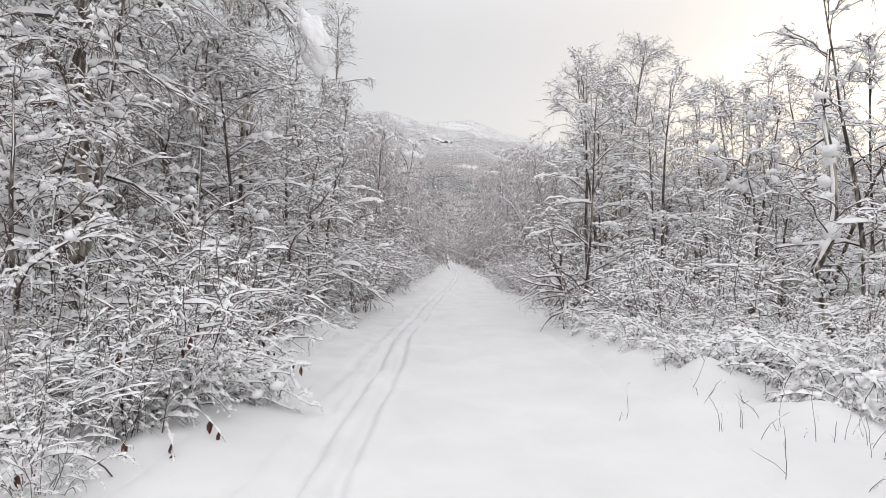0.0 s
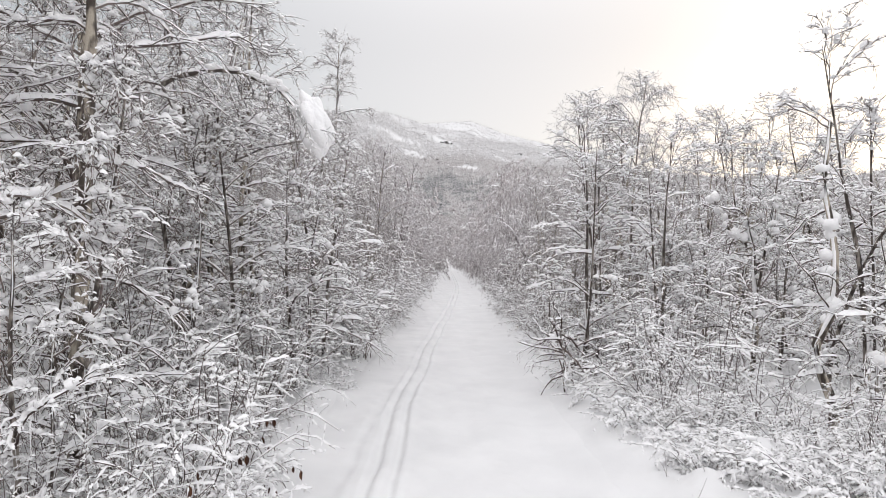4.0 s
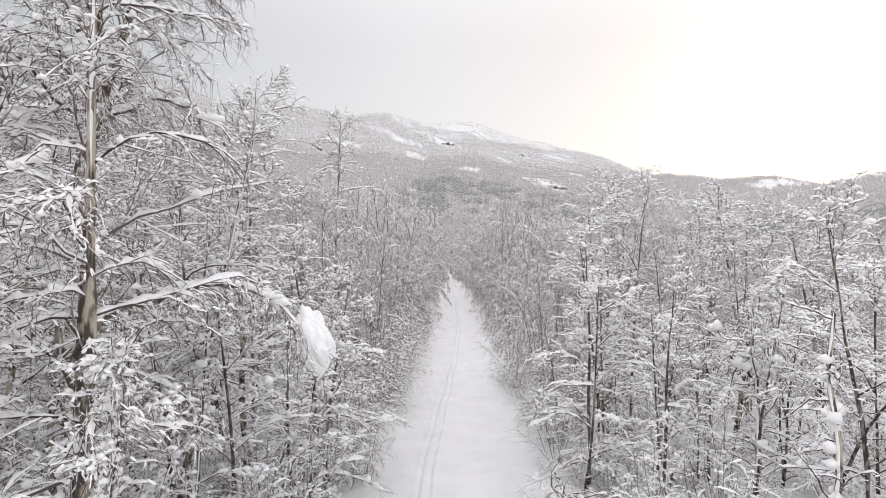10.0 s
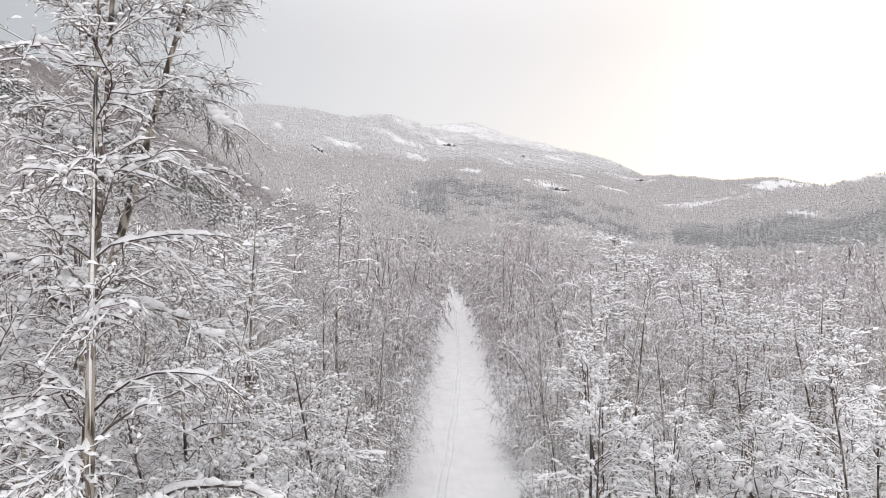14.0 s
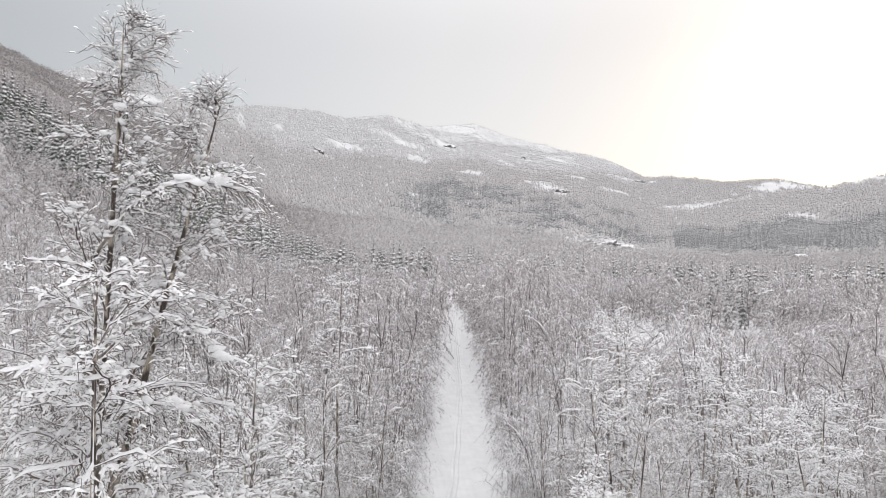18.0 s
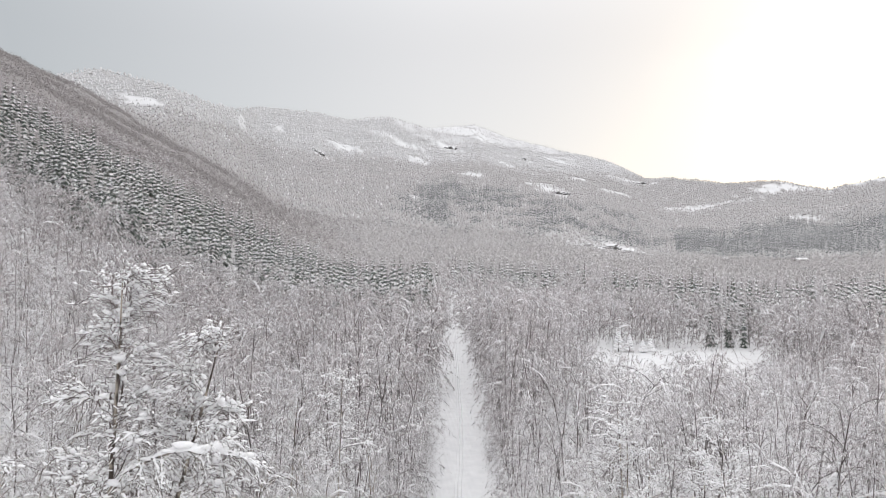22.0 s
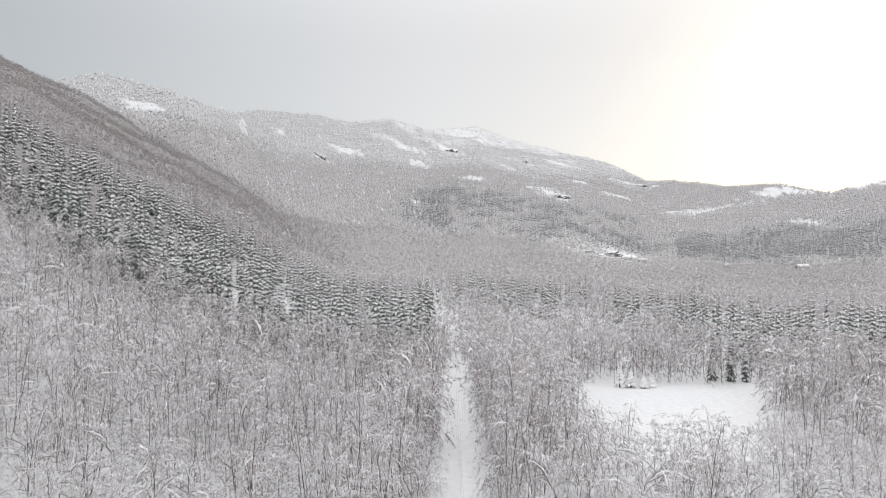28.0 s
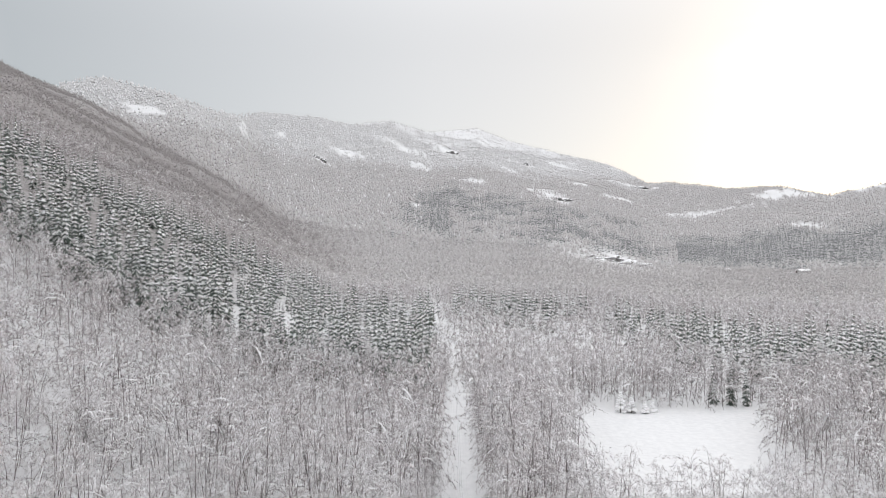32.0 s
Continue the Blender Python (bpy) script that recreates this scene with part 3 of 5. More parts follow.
w1, s1 = bough([(-5.8, 9.8, 4.3), (-5.4, 9.75, 5.05), (-4.6, 9.7, 5.4), (-3.9, 9.7, 5.65), (-3.3, 9.7, 5.7), (-2.7, 9.7, 5.52), (-2.37, 9.7, 5.25), (-2.0, 9.7, 4.75)], 0.055, 40, 5)
under_hero("bough", w1, M_BARK_DARK, "long dark bough arching towards the trail")
under_hero("snow_load", s1, M_SNOW, "")
under_hero("snow_clump", clump_arrays((-1.98, 9.7, 4.8), (0.24, 0.24, 0.5), 3.0), M_SNOW, "heavy clump of snow on the end of the bough")
for sd, pp in ((6, [(-5.75, 9.8, 9.6), (-5.2, 9.7, 10.3), (-4.6, 9.6, 10.6), (-4.1, 9.5, 10.6), (-3.7, 9.4, 10.3)]),
               (7, [(-5.7, 9.8, 12.4), (-5.0, 9.6, 13.4), (-4.3, 9.5, 13.9), (-3.5, 9.4, 14.0), (-2.9, 9.4, 13.8)]),
               (8, [(-5.75, 9.8, 7.4), (-5.0, 9.4, 8.2), (-4.3, 9.2, 8.4), (-3.6, 9.1, 8.2), (-3.2, 9.0, 7.8)]),
               (9, [(-5.75, 9.8, 11.0), (-5.0, 9.9, 11.7), (-4.3, 9.9, 11.8), (-3.7, 9.9, 11.5), (-3.4, 9.9, 11.1)]),
               (10, [(-5.75, 9.8, 8.3), (-6.6, 9.2, 9.3), (-7.6, 8.8, 9.7), (-8.6, 8.5, 9.4)])):
    w1, s1 = bough(pp, 0.026, 34, sd)
    under_hero("bough", w1, M_BARK_DARK, "drooping side bough")
    under_hero("snow_load", s1, M_SNOW, "")

PROTO = [
    make_tree("birch", LOOK_TALL, "tree", GROUP_B, birch_arrays(21, 11.5, 40, 9, 8, snow=1.2, spread=0.21, droop=1.3, lean=0.0, wob=0.018), BIRCH_MATS),
    make_tree("birch", LOOK_TALL, "tree", GROUP_B, birch_arrays(22, 9.3, 18, 9, 7, snow=1.3, spread=0.26, droop=0.8, stems=2, low=0.2, fork=0.0), BIRCH_MATS),
    make_tree("birch", LOOK_YOUNG, "tree", GROUP_B, birch_arrays(23, 6.0, 26, 7, 7, spread=0.36, droop=0.9, low=0.06, snow=1.5), DARK_MATS),
    make_tree("birch", LOOK_YOUNG, "tree", GROUP_B, birch_arrays(24, 7.2, 15, 7, 7, spread=0.34, droop=0.8, stems=2, low=0.08, snow=1.5), DARK_MATS),
    make_tree("birch", LOOK_ARCH, "tree", GROUP_B, birch_arrays(25, 7.5, 28, 7, 5, spread=0.24, droop=1.1, low=0.2, snow=1.4, stem_arc=1.6, lean=0.3), DARK_MATS),
    make_tree("birch", LOOK_YOUNG, "tree", GROUP_B, birch_arrays(26, 4.8, 14, 7, 7, spread=0.46, droop=0.9, stems=2, low=0.04, snow=1.4), DARK_MATS),
]


def shrub_arrays(seed, high, stems, fork, snow=1.0, flare=0.55):
    rng = np.random.default_rng(seed)
    wood, white, fine = Pile(), Pile(), []
    for i in range(stems):
        az = rng.random() * 6.28
        o = np.array([np.cos(az), np.sin(az), 0]) * rng.uniform(0, 0.35) + (0, 0, -0.1)
        w = np.array([np.cos(az) * flare * rng.random(), np.sin(az) * flare * rng.random(), 1])
        p = grow(o, w, high * rng.uniform(0.55, 1.1), 7, rng.uniform(0.2, 1.0) + max(0, flare - 0.8) * 2.2, rng, 0.11)
        tube(wood, p, np.linspace(0.004 + 0.0018 * high, 0.004, 7), 3)
        cap(white, p[1:], np.full(6, 0.005), 0.018 * snow, rng)
        fine.append(spray(p, fork, high * 0.12, 0.6, rng))
        for j in range(fork):
            q0, a = along(p, 0.2 + 0.8 * (j + rng.random()) / fork * 0.99)
            a = a / np.linalg.norm(a)
            q = grow(q0, a * 0.7 + rng.normal(0, 0.6, 3), high * rng.uniform(0.12, 0.32), 3, 0.9, rng, 0.16)
            tube(wood, q, np.linspace(0.0055, 0.004, 3), 3)
            cap(white, q, np.full(3, 0.005), 0.019 * snow, rng)
            fine.append(spray(q, 4, high * 0.10, 0.7, rng))
        if rng.random() < 0.7:
            c, _ = along(p, rng.uniform(0.3, 0.9))
            z = rng.uniform(0.015, 0.045) * snow
            blob(white, c + UP * z * 0.4, (z * 1.4, z, z), rng)
    a, m, e = (np.concatenate([q[i] for q in fine]) for i in range(3))
    ribbons(wood, a, m, e, rng.uniform(0.0045, 0.008, len(a)), rng)
    k = rng.random(len(a)) < 0.8
    ridges(white, a[k], m[k], e[k], (0.008 + 0.017 * rng.random(k.sum()) ** 2) * snow)
    return wood, white


def make_shrub(label, piles):
    return make_tree("thicket", label, "shrub", GROUP_S, piles, (M_TWIG, M_SNOW), ("branchwork", "snow_load"))


SHRUB = [
    make_shrub(LOOK_SHRUB, shrub_arrays(31, 2.6, 15, 6, 1.2)),
    make_shrub(LOOK_SHRUB, shrub_arrays(32, 1.9, 18, 6, 1.2, 0.8)),
    make_shrub(LOOK_SHRUB, shrub_arrays(33, 3.4, 14, 7, 1.3)),
    make_shrub("low brush bowed under snow at the trail's edge", shrub_arrays(34, 1.1, 16, 5, 1.5, 1.2)),
]

# (proto, x, y, turn, scale): the trees that can be told apart
NAMED = [
    (1, 7.8, 28.2, 2.6, 1.13), (0, -4.5, 7.7, 1.2, 1.08),
    (1, 9.6, 21.2, 0.3, 0.92), (1, 11.2, 23.6, 2.9, 1.0), (1, 12.6, 20.2, 4.2, 0.9), (1, 14.4, 24.2, 5.3, 1.0), (1, 10.6, 27.0, 1.7, 1.08),
    (0, -4.7, 26.6, 0.3, 1.03), (1, 5.35, 21.9, 1.0, 1.0), (3, -8.6, 9.6, 2.0, 0.95), (2, -4.1, 7.2, 0.5, 0.8), (2, -5.2, 6.6, 3.0, 1.05),
    (5, -3.9, 5.9, 1.3, 0.65), (3, -6.9, 8.0, 4.0, 1.15), (4, -7.5, 11.5, 0.2, 1.0), (2, -3.9, 11.9, 5.2, 0.9), (5, -3.3, 14.0, 0.9, 0.95),
    (2, 7.9, 16.2, 0.0, 0.95), (5, 6.2, 18.2, 2.2, 0.85), (5, 7.3, 17.6, 4.0, 0.9), (3, 8.4, 12.6, 1.1, 1.0), (2, 9.2, 10.2, 2.7, 1.0),
    (1, -6.8, 19.5, 4.4, 1.05), (1, -5.4, 12.6, 1.2, 1.0), (0, -7.7, 13.4, 3.0, 1.0), (3, -4.6, 10.9, 0.7, 0.9), (1, -8.2, 10.6, 2.1, 1.0), (1, -9.5, 15.5, 0.4, 1.1),
]
used = {}


def put(protos, k, x, y, turn, scale):
    key = (id(protos), k)
    if key in used:
        return place_copy(protos[k], x, y, turn, scale)
    used[key] = True
    return place(protos[k], x, y, turn, scale)


taken = [(HX, HY, 1.2), (-3.1, 8.6, 1.0), (-4.4, 8.4, 1.0), (-2.9, 9.9, 0.8)]
for k, x, y, turn, sc in NAMED:
    put(PROTO, k, x, y, turn, sc)
    taken.append((x, y, 1.0))


def free(x, y, gap):
    return all((x - a) ** 2 + (y - b) ** 2 > (gap * g) ** 2 for a, b, g in taken)


rn = np.random.default_rng(77)
for i in range(6000):
    y = rn.uniform(5.0, 19.0)
    x = rn.uniform(-0.85 * y - 3, 0.85 * y + 3)
    off = x - float(trail_x(y))
    if -3.0 < off < 3.4 or (off > 0 and (y < 7.2 or off < 4.4 and y < 16)) or np.hypot(x, y) < 5.5:
        continue
    if off > 0 and y < 14.5 and x < 0.62 * y + 1.2 or not free(x, y, 1.8):
        continue
    k = int(rn.choice(6, p=(0.12, 0.2, 0.22, 0.24, 0.10, 0.12)))
    if k == 4 and abs(off) < 7 or k < 2 and off > 0:
        k = (2, 3, 5)[i % 3]
    put(PROTO, k, x, y, rn.random() * 6.28, rn.uniform(0.8, 1.15) * (0.85 if off > 0 else 1))
    taken.append((x, y, 1.0))

# thickets close along both edges of the trail
taken_s = []
for i in range(4000):
    y = rn.uniform(3.6, 36.0)
    left = rn.random() < 0.6
    x = float(trail_x(y)) + (-rn.uniform(2.45, 2.9 + 2.2 * rn.random() + 0.04 * y) if left else rn.uniform(2.7, 3.2 + 2.5 * rn.random() + 0.05 * y))
    if (not left and (y < 7.5 or y < 10 and x < 4.0)) or (not left and y < 17 and x < 3.4) or any((x - a) ** 2 + (y - b) ** 2 < 1.0 for a, b in taken_s) or len(taken_s) > 84:
        continue
    k = int(rn.choice(4, p=(0.4, 0.25, 0.25, 0.10)))
    if y < 6.5:
        k = (1, 3)[len(taken_s) % 2]
    put(SHRUB, k, x, y, rn.random() * 6.28, rn.uniform(0.75, 1.1) * (0.75 if y < 6 else 1))
    taken_s.append((x, y))

for i, y in enumerate(np.arange(17.0, 62.0, 1.05)):
    put(SHRUB, (0, 2, 1)[i % 3], float(np.interp(y, (18, 27, 48, 62), (-2.7, -2.35, -1.75, -1.6))) - rn.uniform(0, 0.5), y, rn.random() * 6.28, rn.uniform(0.6, 0.95))
    if i % 3 < 2:
        put(SHRUB, (1, 3, 0, 3)[i % 4], float(np.interp(y, (18, 27, 48, 62), (2.9, 3.0, 3.2, 3.9))) + rn.uniform(0, 0.9), y, rn.random() * 6.28, rn.uniform(0.45, 0.9))

# ---------------------------------------------------------------- birch woods further off


def weeper(seed, high, n1, nb, nt, wide, spread=0.25, droop=1.0, snow=0.3, low=0.12, arch=0.0, bole=1.0, plump=0.045, reach=1.0, stems=1, laid=0.6, coarse=False, twig=0.25):
    """A weeping birch: rising limbs that bow over, hung with branchlets and twigs. Vertices, triangles, and 0 bark, 1 twig or 2 snow for each."""
    rng = np.random.default_rng(seed)
    V, F, I, count = [], [], [], [0]

    def put_in(v, f, m):
        V.append(v.reshape(-1, 3))
        F.append(f.reshape(-1, 3) + count[0])
        I.append(np.full(f.size // 3, m))
        count[0] += v.size // 3

    def blades(a, b, width, m, level=False):
        d = b - a
        side = np.cross(d, UP if level else rng.normal(0, 1, d.shape))
        side *= (width / 2 / (np.linalg.norm(side, axis=1) + 1e-6))[:, None]
        put_in(np.stack([a - side, a + side, b], 1), np.arange(len(a) * 3), m)

    def strips(P, width, m):
        """Flat bands along polylines P (n, k, 3)."""
        n, k = P.shape[:2]
        d = P[:, -1] - P[:, 0]
        side = np.cross(d, rng.normal(0, 1, d.shape))
        side /= np.linalg.norm(side, axis=1)[:, None] + 1e-6
        w = side[:, None] * width[..., None] / 2
        q = np.stack([P - w, P + w], 2)
        g = grid_faces(k, 2)
        g = np.concatenate([g[:, [0, 1, 2]], g[:, [0, 2, 3]]])
        put_in(q, g[None] + (np.arange(n) * 2 * k)[:, None, None], m)

    for st in range(stems):
        phi = rng.random() * 6.28
        hh = high * (1 if st == 0 else rng.uniform(0.7, 0.95))
        sv = np.linspace(0, 1, 8)
        out = hh * (rng.uniform(0.02, 0.07) * sv + (0.03 + 0.42 * arch) * sv ** 3 + (0.10 * sv if stems > 1 else 0))
        tz = hh * (0.97 * sv - 0.42 * arch * sv ** 5) - 0.3 * (1 - sv)
        tp = np.stack([np.cos(phi) * out, np.sin(phi) * out, tz], 1)
        tp[1:-1, :2] += rng.normal(0, 0.008 * hh, (6, 2))
        tr = Pile()
        stem = tp[[0, 4, 7]] if coarse else tp[[0, 2, 4, 6, 7]]
        tube(tr, stem, bole * (0.0055 * hh + 0.008) * np.linspace(1, 0.18, len(stem)), 3)
        put_in(*tr.arrays(), 0)
        n = n1 // stems
        q = (np.arange(n) + rng.random(n)) / n
        az = rng.random() * 6.28 + np.cumsum(2.4 + rng.normal(0, 0.55, n))
        os_ = low + (0.96 - low) * q ** 0.85
        o = np.stack([np.interp(os_, sv, tp[:, c]) for c in range(3)], 1)
        L = hh * spread * np.interp(q, (0, 0.25, 0.7, 1), (0.95, 1.25, 0.95, 0.5)) * rng.uniform(0.65, 1.25, n)
        el0 = np.interp(q, (0, 0.5, 1), (0.6, 0.85, 1.15)) + rng.normal(0, 0.2, n)
        bend = droop * rng.uniform(0.8, 1.9, n)
        P = [o]
        for k in range(4):
            el = el0 - bend * ((k + 0.3) / 3.3) ** 1.4
            a2 = az + rng.normal(0, 0.16, n)
            P.append(P[-1] + np.stack([np.cos(a2) * np.cos(el), np.sin(a2) * np.cos(el), np.sin(el)], 1) * (L / 4)[:, None])
        P = np.stack(P, 1)
        strips(P, np.array((1, 0.85, 0.65, 0.5, 0.3))[None] * (0.2 * wide + 0.013 * L)[:, None], 0)
        # snow lies on the upper side of the limbs, heaped on some
        sd = np.stack([-np.sin(az), np.cos(az), np.zeros(n)], 1)[:, None]
        heavy = rng.random(n) < 0.14
        heap = np.where(heavy, rng.uniform(0.9, 1.5, n), rng.uniform(0.15, 0.7, n))
        wd = (np.array((0.3, 0.8, 1.0, 0.9, 0.3))[None] * plump * heap[:, None] * rng.uniform(0.35, 1.5, (n, 5)))[..., None]
        tilt = np.gradient(P, axis=1)
        wd = wd * np.clip(1.2 - np.abs(tilt[..., 2]) / np.linalg.norm(tilt, axis=2) * 1.1, 0.1, 1)[..., None]
        R = np.stack([P - sd * wd * 0.8 - UP * wd * 0.3, P + UP * wd * 0.9, P + sd * wd * 0.8 - UP * wd * 0.3], 2)
        R = R[rng.random(n) < laid]
        put_in(R, OPEN[5][None] + (np.arange(len(R)) * 15)[:, None, None], 2)
        if arch:
            T = tp[4:]
            T = np.stack([np.interp(np.linspace(0, 3, 5), np.arange(4), T[:, c]) for c in range(3)], 1)
            s2 = np.array((-np.sin(phi), np.cos(phi), 0))
            w2 = (np.array((0.3, 0.9, 1.3, 1.2, 0.5)) * plump * 1.2 * rng.uniform(0.5, 1.3, 5))[:, None]
            put_in(np.stack([T - s2 * w2 - UP * w2 * 0.4, T + UP * w2 * 0.8, T + s2 * w2 - UP * w2 * 0.4], 1), OPEN[5], 2)
        # branchlets hang from the outer limbs
        i = np.repeat(np.arange(n), nb)
        x = 4 * np.clip(rng.uniform(0.05, 1.0, len(i)) ** 0.7, 0, 0.999)
        k = x.astype(int)
        b0 = P[i, k] + (P[i, k + 1] - P[i, k]) * (x - k)[:, None]
        t = P[i, k + 1] - P[i, k]
        t /= np.linalg.norm(t, axis=1)[:, None]
        d = t * 0.75 + rng.normal(0, 0.5, (len(i), 3)) - UP * (0.15 * droop)
        d /= np.linalg.norm(d, axis=1)[:, None]
        bl = ((0.22 + 0.30 * L[i]) * rng.uniform(0.5, 1.3, len(i)) * reach)[:, None]
        b1 = b0 + d * bl * 0.5
        b2 = b1 + (d - UP * 0.7 * droop) * bl * 0.5
        strips(np.stack([b0, b1, b2], 1), np.array((1.0, 0.8, 0.4))[None] * wide * rng.uniform(0.25, 0.5, (len(i), 1)), 1)
        load = np.where(heavy | (arch * os_ > 0.45), 0.95, np.clip(snow * np.interp(q, (0, 0.4, 1), (0.3, 0.8, 1.9)), 0, 0.95))
        pick = rng.random(len(i)) < load[i] * np.clip(2.0 - 2.0 * np.abs(d[:, 2]), 0.1, 1.6)
        up = UP * wide * 0.7
        blades(b0[pick] + up, b1[pick] + up, wide * rng.uniform(0.8, 1.9, pick.sum()), 2, True)
        pick = rng.random(len(i)) < load[i] * np.clip(1.5 - 1.5 * np.abs(d[:, 2] - 0.3), 0.1, 1)
        blades(b1[pick] + up, b2[pick] + up, wide * rng.uniform(0.8, 1.8, pick.sum()), 2, True)
        # twigs
        j = np.repeat(np.arange(len(i)), nt)
        u = rng.uniform(0.1, 1, len(j))[:, None]
        p = b0[j] * (1 - u) ** 2 + 2 * b1[j] * u * (1 - u) + b2[j] * u ** 2
        e = d[j] * 0.5 + rng.normal(0, 0.55, (len(j), 3)) - UP * (rng.uniform(0.0, 0.8, len(j)) * droop)[:, None]
        e *= (rng.uniform(0.5, 1.3, len(j)) * twig)[:, None]
        # low twigs take the dark bark: less rime, and crown shade put into colour
        dull = rng.random(len(j)) < np.interp(q[i[j]], (0, 0.5, 0.8), (0.75, 0.3, 0.0))
        for pick, m in ((dull, 0), (~dull, 1)):
            blades(p[pick], p[pick] + e[pick], wide * rng.uniform(0.5, 1.15, pick.sum()), m)
        pick = rng.random(len(j)) < np.minimum(load[i[j]], 0.7)
        blades(p[pick] + up * 0.6, p[pick] + e[pick] * 0.7 + up * 0.6, wide * rng.uniform(0.6, 1.6, pick.sum()), 2, True)
    return np.concatenate(V), np.concatenate(F), np.concatenate(I)


def zone(x, y):
    """0 nothing, 1 birch, 2 spruce."""
    u = x / max(y, 1)
    d = y
    off = abs(x - float(trail_x(y)))
    if off < (4.4 if y < 36 and x > 0 else 3.6 if y < 150 else 1.9 if y < 400 else 0.0) or y < 8:
        return 0
    if 81 < y < 134 and 19 + 0.14 * (y - 88) < x < 74 and not (x > 50 + 0.5 * max(y - 100, 0) and y < 128):
        return 0
    n = float(wave(x, y, 14, 9.0))
    if x < -4.5 and d > np.interp(u, (-0.45, -0.38, -0.3, -0.15, -0.05), (134, 148, 148, 140, 135)) + 5 * n + 0.10 * max(-x - 60, 0):
        back = np.interp(u, (-0.75, -0.6, -0.5, -0.35, 0), (265, 290, 310, 320, 290))
        if d < back + 25 * n:
            return 2
    if x > 0 and u < 0.36 and float(wave(x, y, 23, 19.0)) < 0.05 and not 132 < y < 142:
        return 1
    if 0 < u < 0.2 and 250 + 12 * n < d < 335 + 15 * n and x > 2:
        return 2
    if u >= 0.2 and x > 30:
        lo, hi = np.interp(u, (0.2, 0.4, 0.55, 0.8), (250, 165, 150, 140)), np.interp(u, (0.2, 0.4, 0.55, 0.8), (320, 265, 235, 210))
        if lo + 10 * n < d < hi + 15 * n:
            return 2
    n2 = float(wave(x, y, 33, 15.0)) + 0.6 * math.sin(x * 12.9 + y * 78.2)
    if 760 + 50 * n2 < d < 1120 + 90 * n2 and -0.05 + 0.04 * n2 < u < 0.27 - 0.0004 * (1000 - d):
        return 2
    if u > 0.22 and 770 + 60 * n2 < d < 1010 + 70 * n2:
        return 2
    if 330 < d < 700 and n > 0.8 and u > -0.1:
        return 2
    return 1


def scatter(seed, y0, y1, gap, margin=1.12):
    """Places on a shaken grid within the view."""
    rng = np.random.default_rng(seed)
    got = []
    y = y0
    while y < y1:
        x = -0.705 * y * margin - 4
        while x < 0.705 * y * margin + 4:
            a, b = x + rng.uniform(-0.45, 0.45) * gap, y + rng.uniform(-0.45, 0.45) * gap
            got.append((a, b))
            x += gap
        y += gap
    return got


def tree_high(x, y):
    h = (9.4 if 0 < x and y < 36 else 11.0) + 1.6 * float(wave(x, y, 9, 12.0))
    if 0 < x < 16 and 62 < y < 92:
        h = 12.5
    if x > 14 and 56 < y < 90:
        h = 8.1
    if x > 48 and 84 < y < 128:
        h = 11.5
    return h


def join_trees(name, label, spots, variants, mats, category="trees", smooth=False):
    """Many trees in one mesh. spots: x, y, height, turn; each variant is of height 1 after scaling."""
    rng = np.random.default_rng(len(spots))
    which = rng.integers(0, len(variants), len(spots))
    spots = np.array(spots)
    V, F, I, base = [], [], [], 0
    z = height(spots[:, 0], spots[:, 1])
    for q, (v, f, ind, tall) in enumerate(variants):
        sel = np.where(which == q)[0]
        if not len(sel):
            continue
        s = spots[sel, 2] / tall
        c, n = np.cos(spots[sel, 3]), np.sin(spots[sel, 3])
        x = (v[None, :, 0] * c[:, None] - v[None, :, 1] * n[:, None]) * s[:, None] + spots[sel, 0][:, None]
        y = (v[None, :, 0] * n[:, None] + v[None, :, 1] * c[:, None]) * s[:, None] + spots[sel, 1][:, None]
        h = v[None, :, 2] * s[:, None] + z[sel][:, None]
        V.append(np.stack([x, y, h], -1).reshape(-1, 3))
        F.append((f[None] + (np.arange(len(sel)) * len(v))[:, None, None]).reshape(-1, 3) + base)
        I.append(np.tile(np.where(ind == 1, 3, ind) if q % 2 and len(mats) > 3 else ind, len(sel)))
        base += len(sel) * len(v)
    me = mesh_from(name, np.concatenate(V), np.concatenate(F), mats, np.concatenate(I), smooth)
    return tagged(new(name, me), label, category, kind="stuff")


def split_tree(name, label, group, arrays, mats):
    v, f, ind = arrays
    root = thing(name, label, "tree", group)
    for j, nm in enumerate(("trunk", "crown", "snow_load")):
        g = f[ind == j]
        used_v, back = np.unique(g, return_inverse=True)
        part(nm, mesh_from(nm, v[used_v], back.reshape(-1, 3), [mats[j]]), root)
    return root


